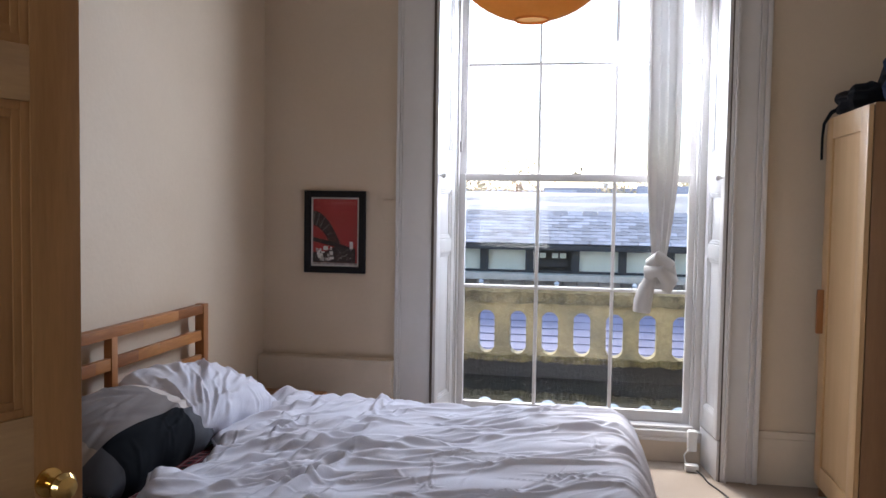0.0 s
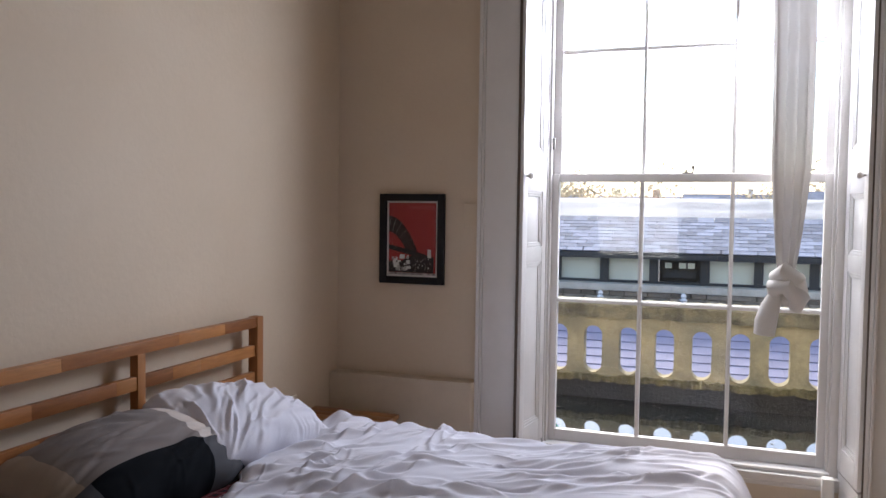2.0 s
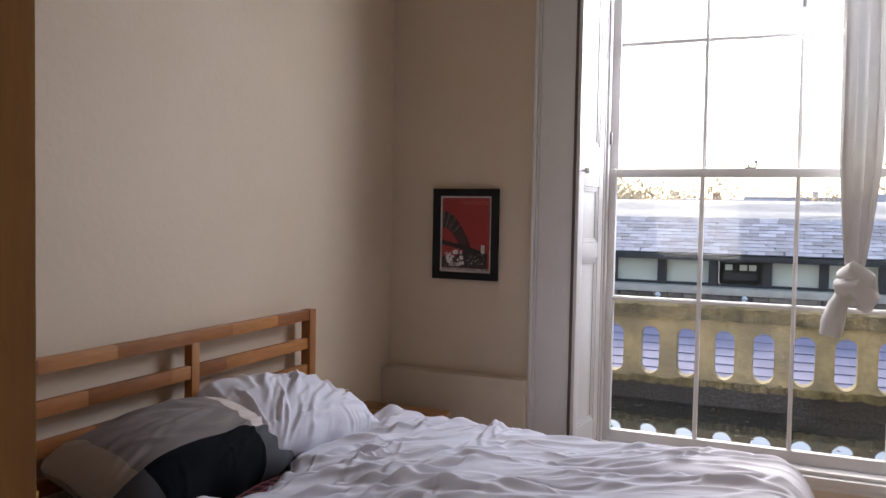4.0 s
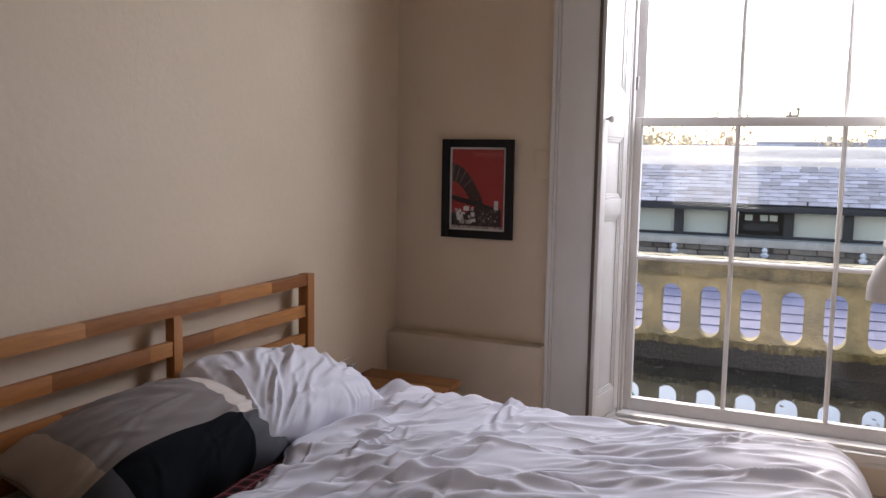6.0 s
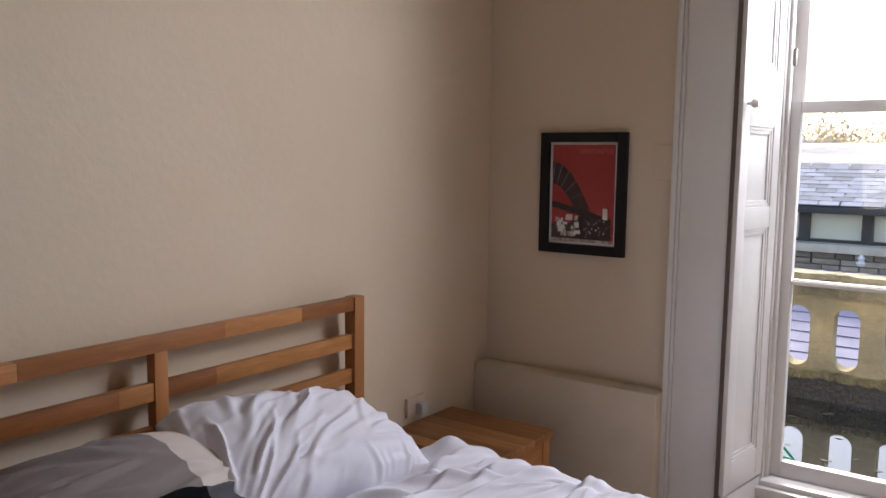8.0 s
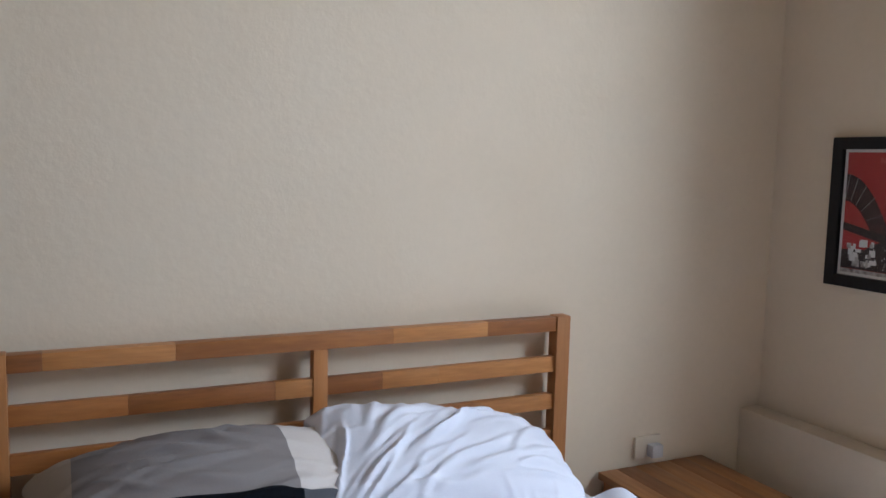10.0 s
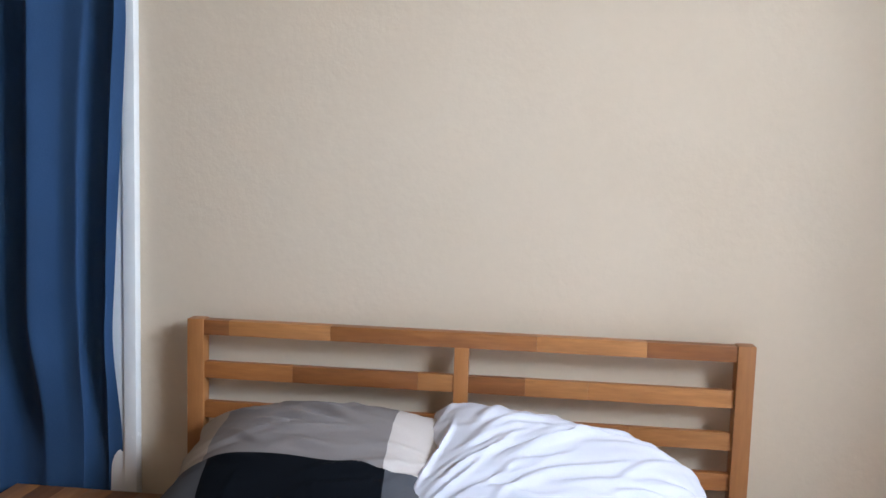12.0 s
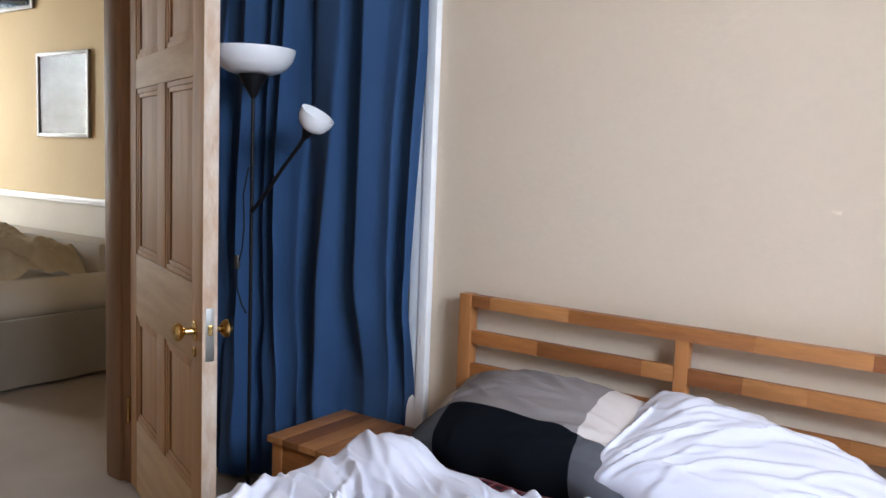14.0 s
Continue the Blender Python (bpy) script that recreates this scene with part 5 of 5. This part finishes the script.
def tree(x, y, h, r, seed):
    random.seed(seed)
    ob = thing("tree", (x, y, -6), "distant tree with thinning autumn leaves", "tree", "trees on the skyline")
    part("trunk", tube([(x, y, -6), (x + 0.1, y, -3), (x - 0.1, y, h - r)], [0.35, 0.28, 0.16], 8), BARK, ob)
    for _ in range(6):
        a = random.uniform(0, 6.28)
        part("limb", tube([(x, y, h - 1.6 * r), (x + 0.5 * r * math.cos(a), y + 0.5 * r * math.sin(a), h - r), (x + 0.8 * r * math.cos(a), y + 0.8 * r * math.sin(a), h - 0.5 * r)], [0.14, 0.09, 0.03], 6), BARK, ob)
    bm = bmesh.new()
    clumps = [Vector((random.gauss(0, 0.5), random.gauss(0, 0.5), random.gauss(0, 0.38))) * r for _ in range(46)]
    for c in clumps:
        for _ in range(85):
            p = Vector((x, y, h - r)) + c + Vector([random.gauss(0, 0.17 * r) for _ in range(3)])
            s = 0.036 * r
            d1 = Vector([random.gauss(0, 1) for _ in range(3)]).normalized() * s
            d2 = Vector([random.gauss(0, 1) for _ in range(3)]).normalized() * s
            bm.faces.new([bm.verts.new(p + v) for v in (d1, d2, -d1, -d2)])
    part("crown", bm, LEAF, ob)


for k, q in enumerate(((-7, 58, 4.2, 4.2), (-11.5, 60, 4.6, 4.0), (-17, 66, 4.8, 4.4), (-24, 70, 4.8, 4.6), (2.0, 62, 3.4, 3.4), (6.5, 60, 4.0, 4.0), (10.5, 62, 5.2, 4.2), (15, 58, 5.0, 4.0), (20, 66, 5.2, 4.6), (-31, 75, 5.0, 5.0))):
    tree(*q, 30 + k)

# ---- slates and stones, one by one ----
random.seed(8)
slate = [mesh_of("slate", boxes((-0.094, 0, 0, 0.094, 0.17, 0.009), bevel=0.0), SLATE, False) for _ in range(3)]
pitch = math.atan2(0.385, 0.95)
for r in range(10):
    for i in range(-14, 16):
        x = 0.197 * i + (0.0985 if r % 2 else 0) + random.uniform(-0.006, 0.006)
        m_ = Matrix.Translation((x, 10.34 + 0.0955 * r, 0.925 + 0.0387 * r)) @ Matrix.Rotation(pitch - 0.03 + random.uniform(-0.012, 0.012), 4, "X") @ Matrix.Rotation(random.uniform(-0.015, 0.015), 4, "Z")
        piece("slate", slate[i % 3], roof, m_)
bm = bmesh.new()
lp = math.atan2(1.25, 3.2)
for r in range(20):
    for i in range(-18, 22):
        x = 0.205 * i + (0.1025 if r % 2 else 0)
        m_ = Matrix.Translation((x, 7.25 + 0.155 * r, -0.945 + 0.0605 * r)) @ Matrix.Rotation(lp - 0.03 + random.uniform(-0.01, 0.01), 4, "X")
        b2 = [bm.verts.new(m_ @ Vector(p)) for p in ((-0.1018, 0, -0.006), (0.1018, 0, -0.006), (0.1018, 0, 0.018), (-0.1018, 0, 0.018), (0.1018, 0.21, 0.012), (-0.1018, 0.21, 0.012))]
        bm.faces.new((b2[0], b2[1], b2[2], b2[3]))
        bm.faces.new((b2[3], b2[2], b2[4], b2[5]))
tagged(part("slates", bm, SLATE_LOW, low, smooth=False), kind="stuff")
stone = [mesh_of("stone", boxes((-w / 2, 0, 0, w / 2, 0.07, 0.052), bevel=0.006), RUBBLE, False) for w in (0.16, 0.21, 0.26)]
nw = [ob for ob in nb.children if ob.name.startswith("wall")][0]
for r in range(3):
    x = -3.2
    while x < 3.6:
        k = random.randrange(3)
        w = (0.16, 0.21, 0.26)[k]
        piece("stone", stone[k], nw, Matrix.Translation((x + w / 2, 10.43 + random.uniform(-0.012, 0.012), 0.275 + 0.060 * r)))
        x += w + 0.012
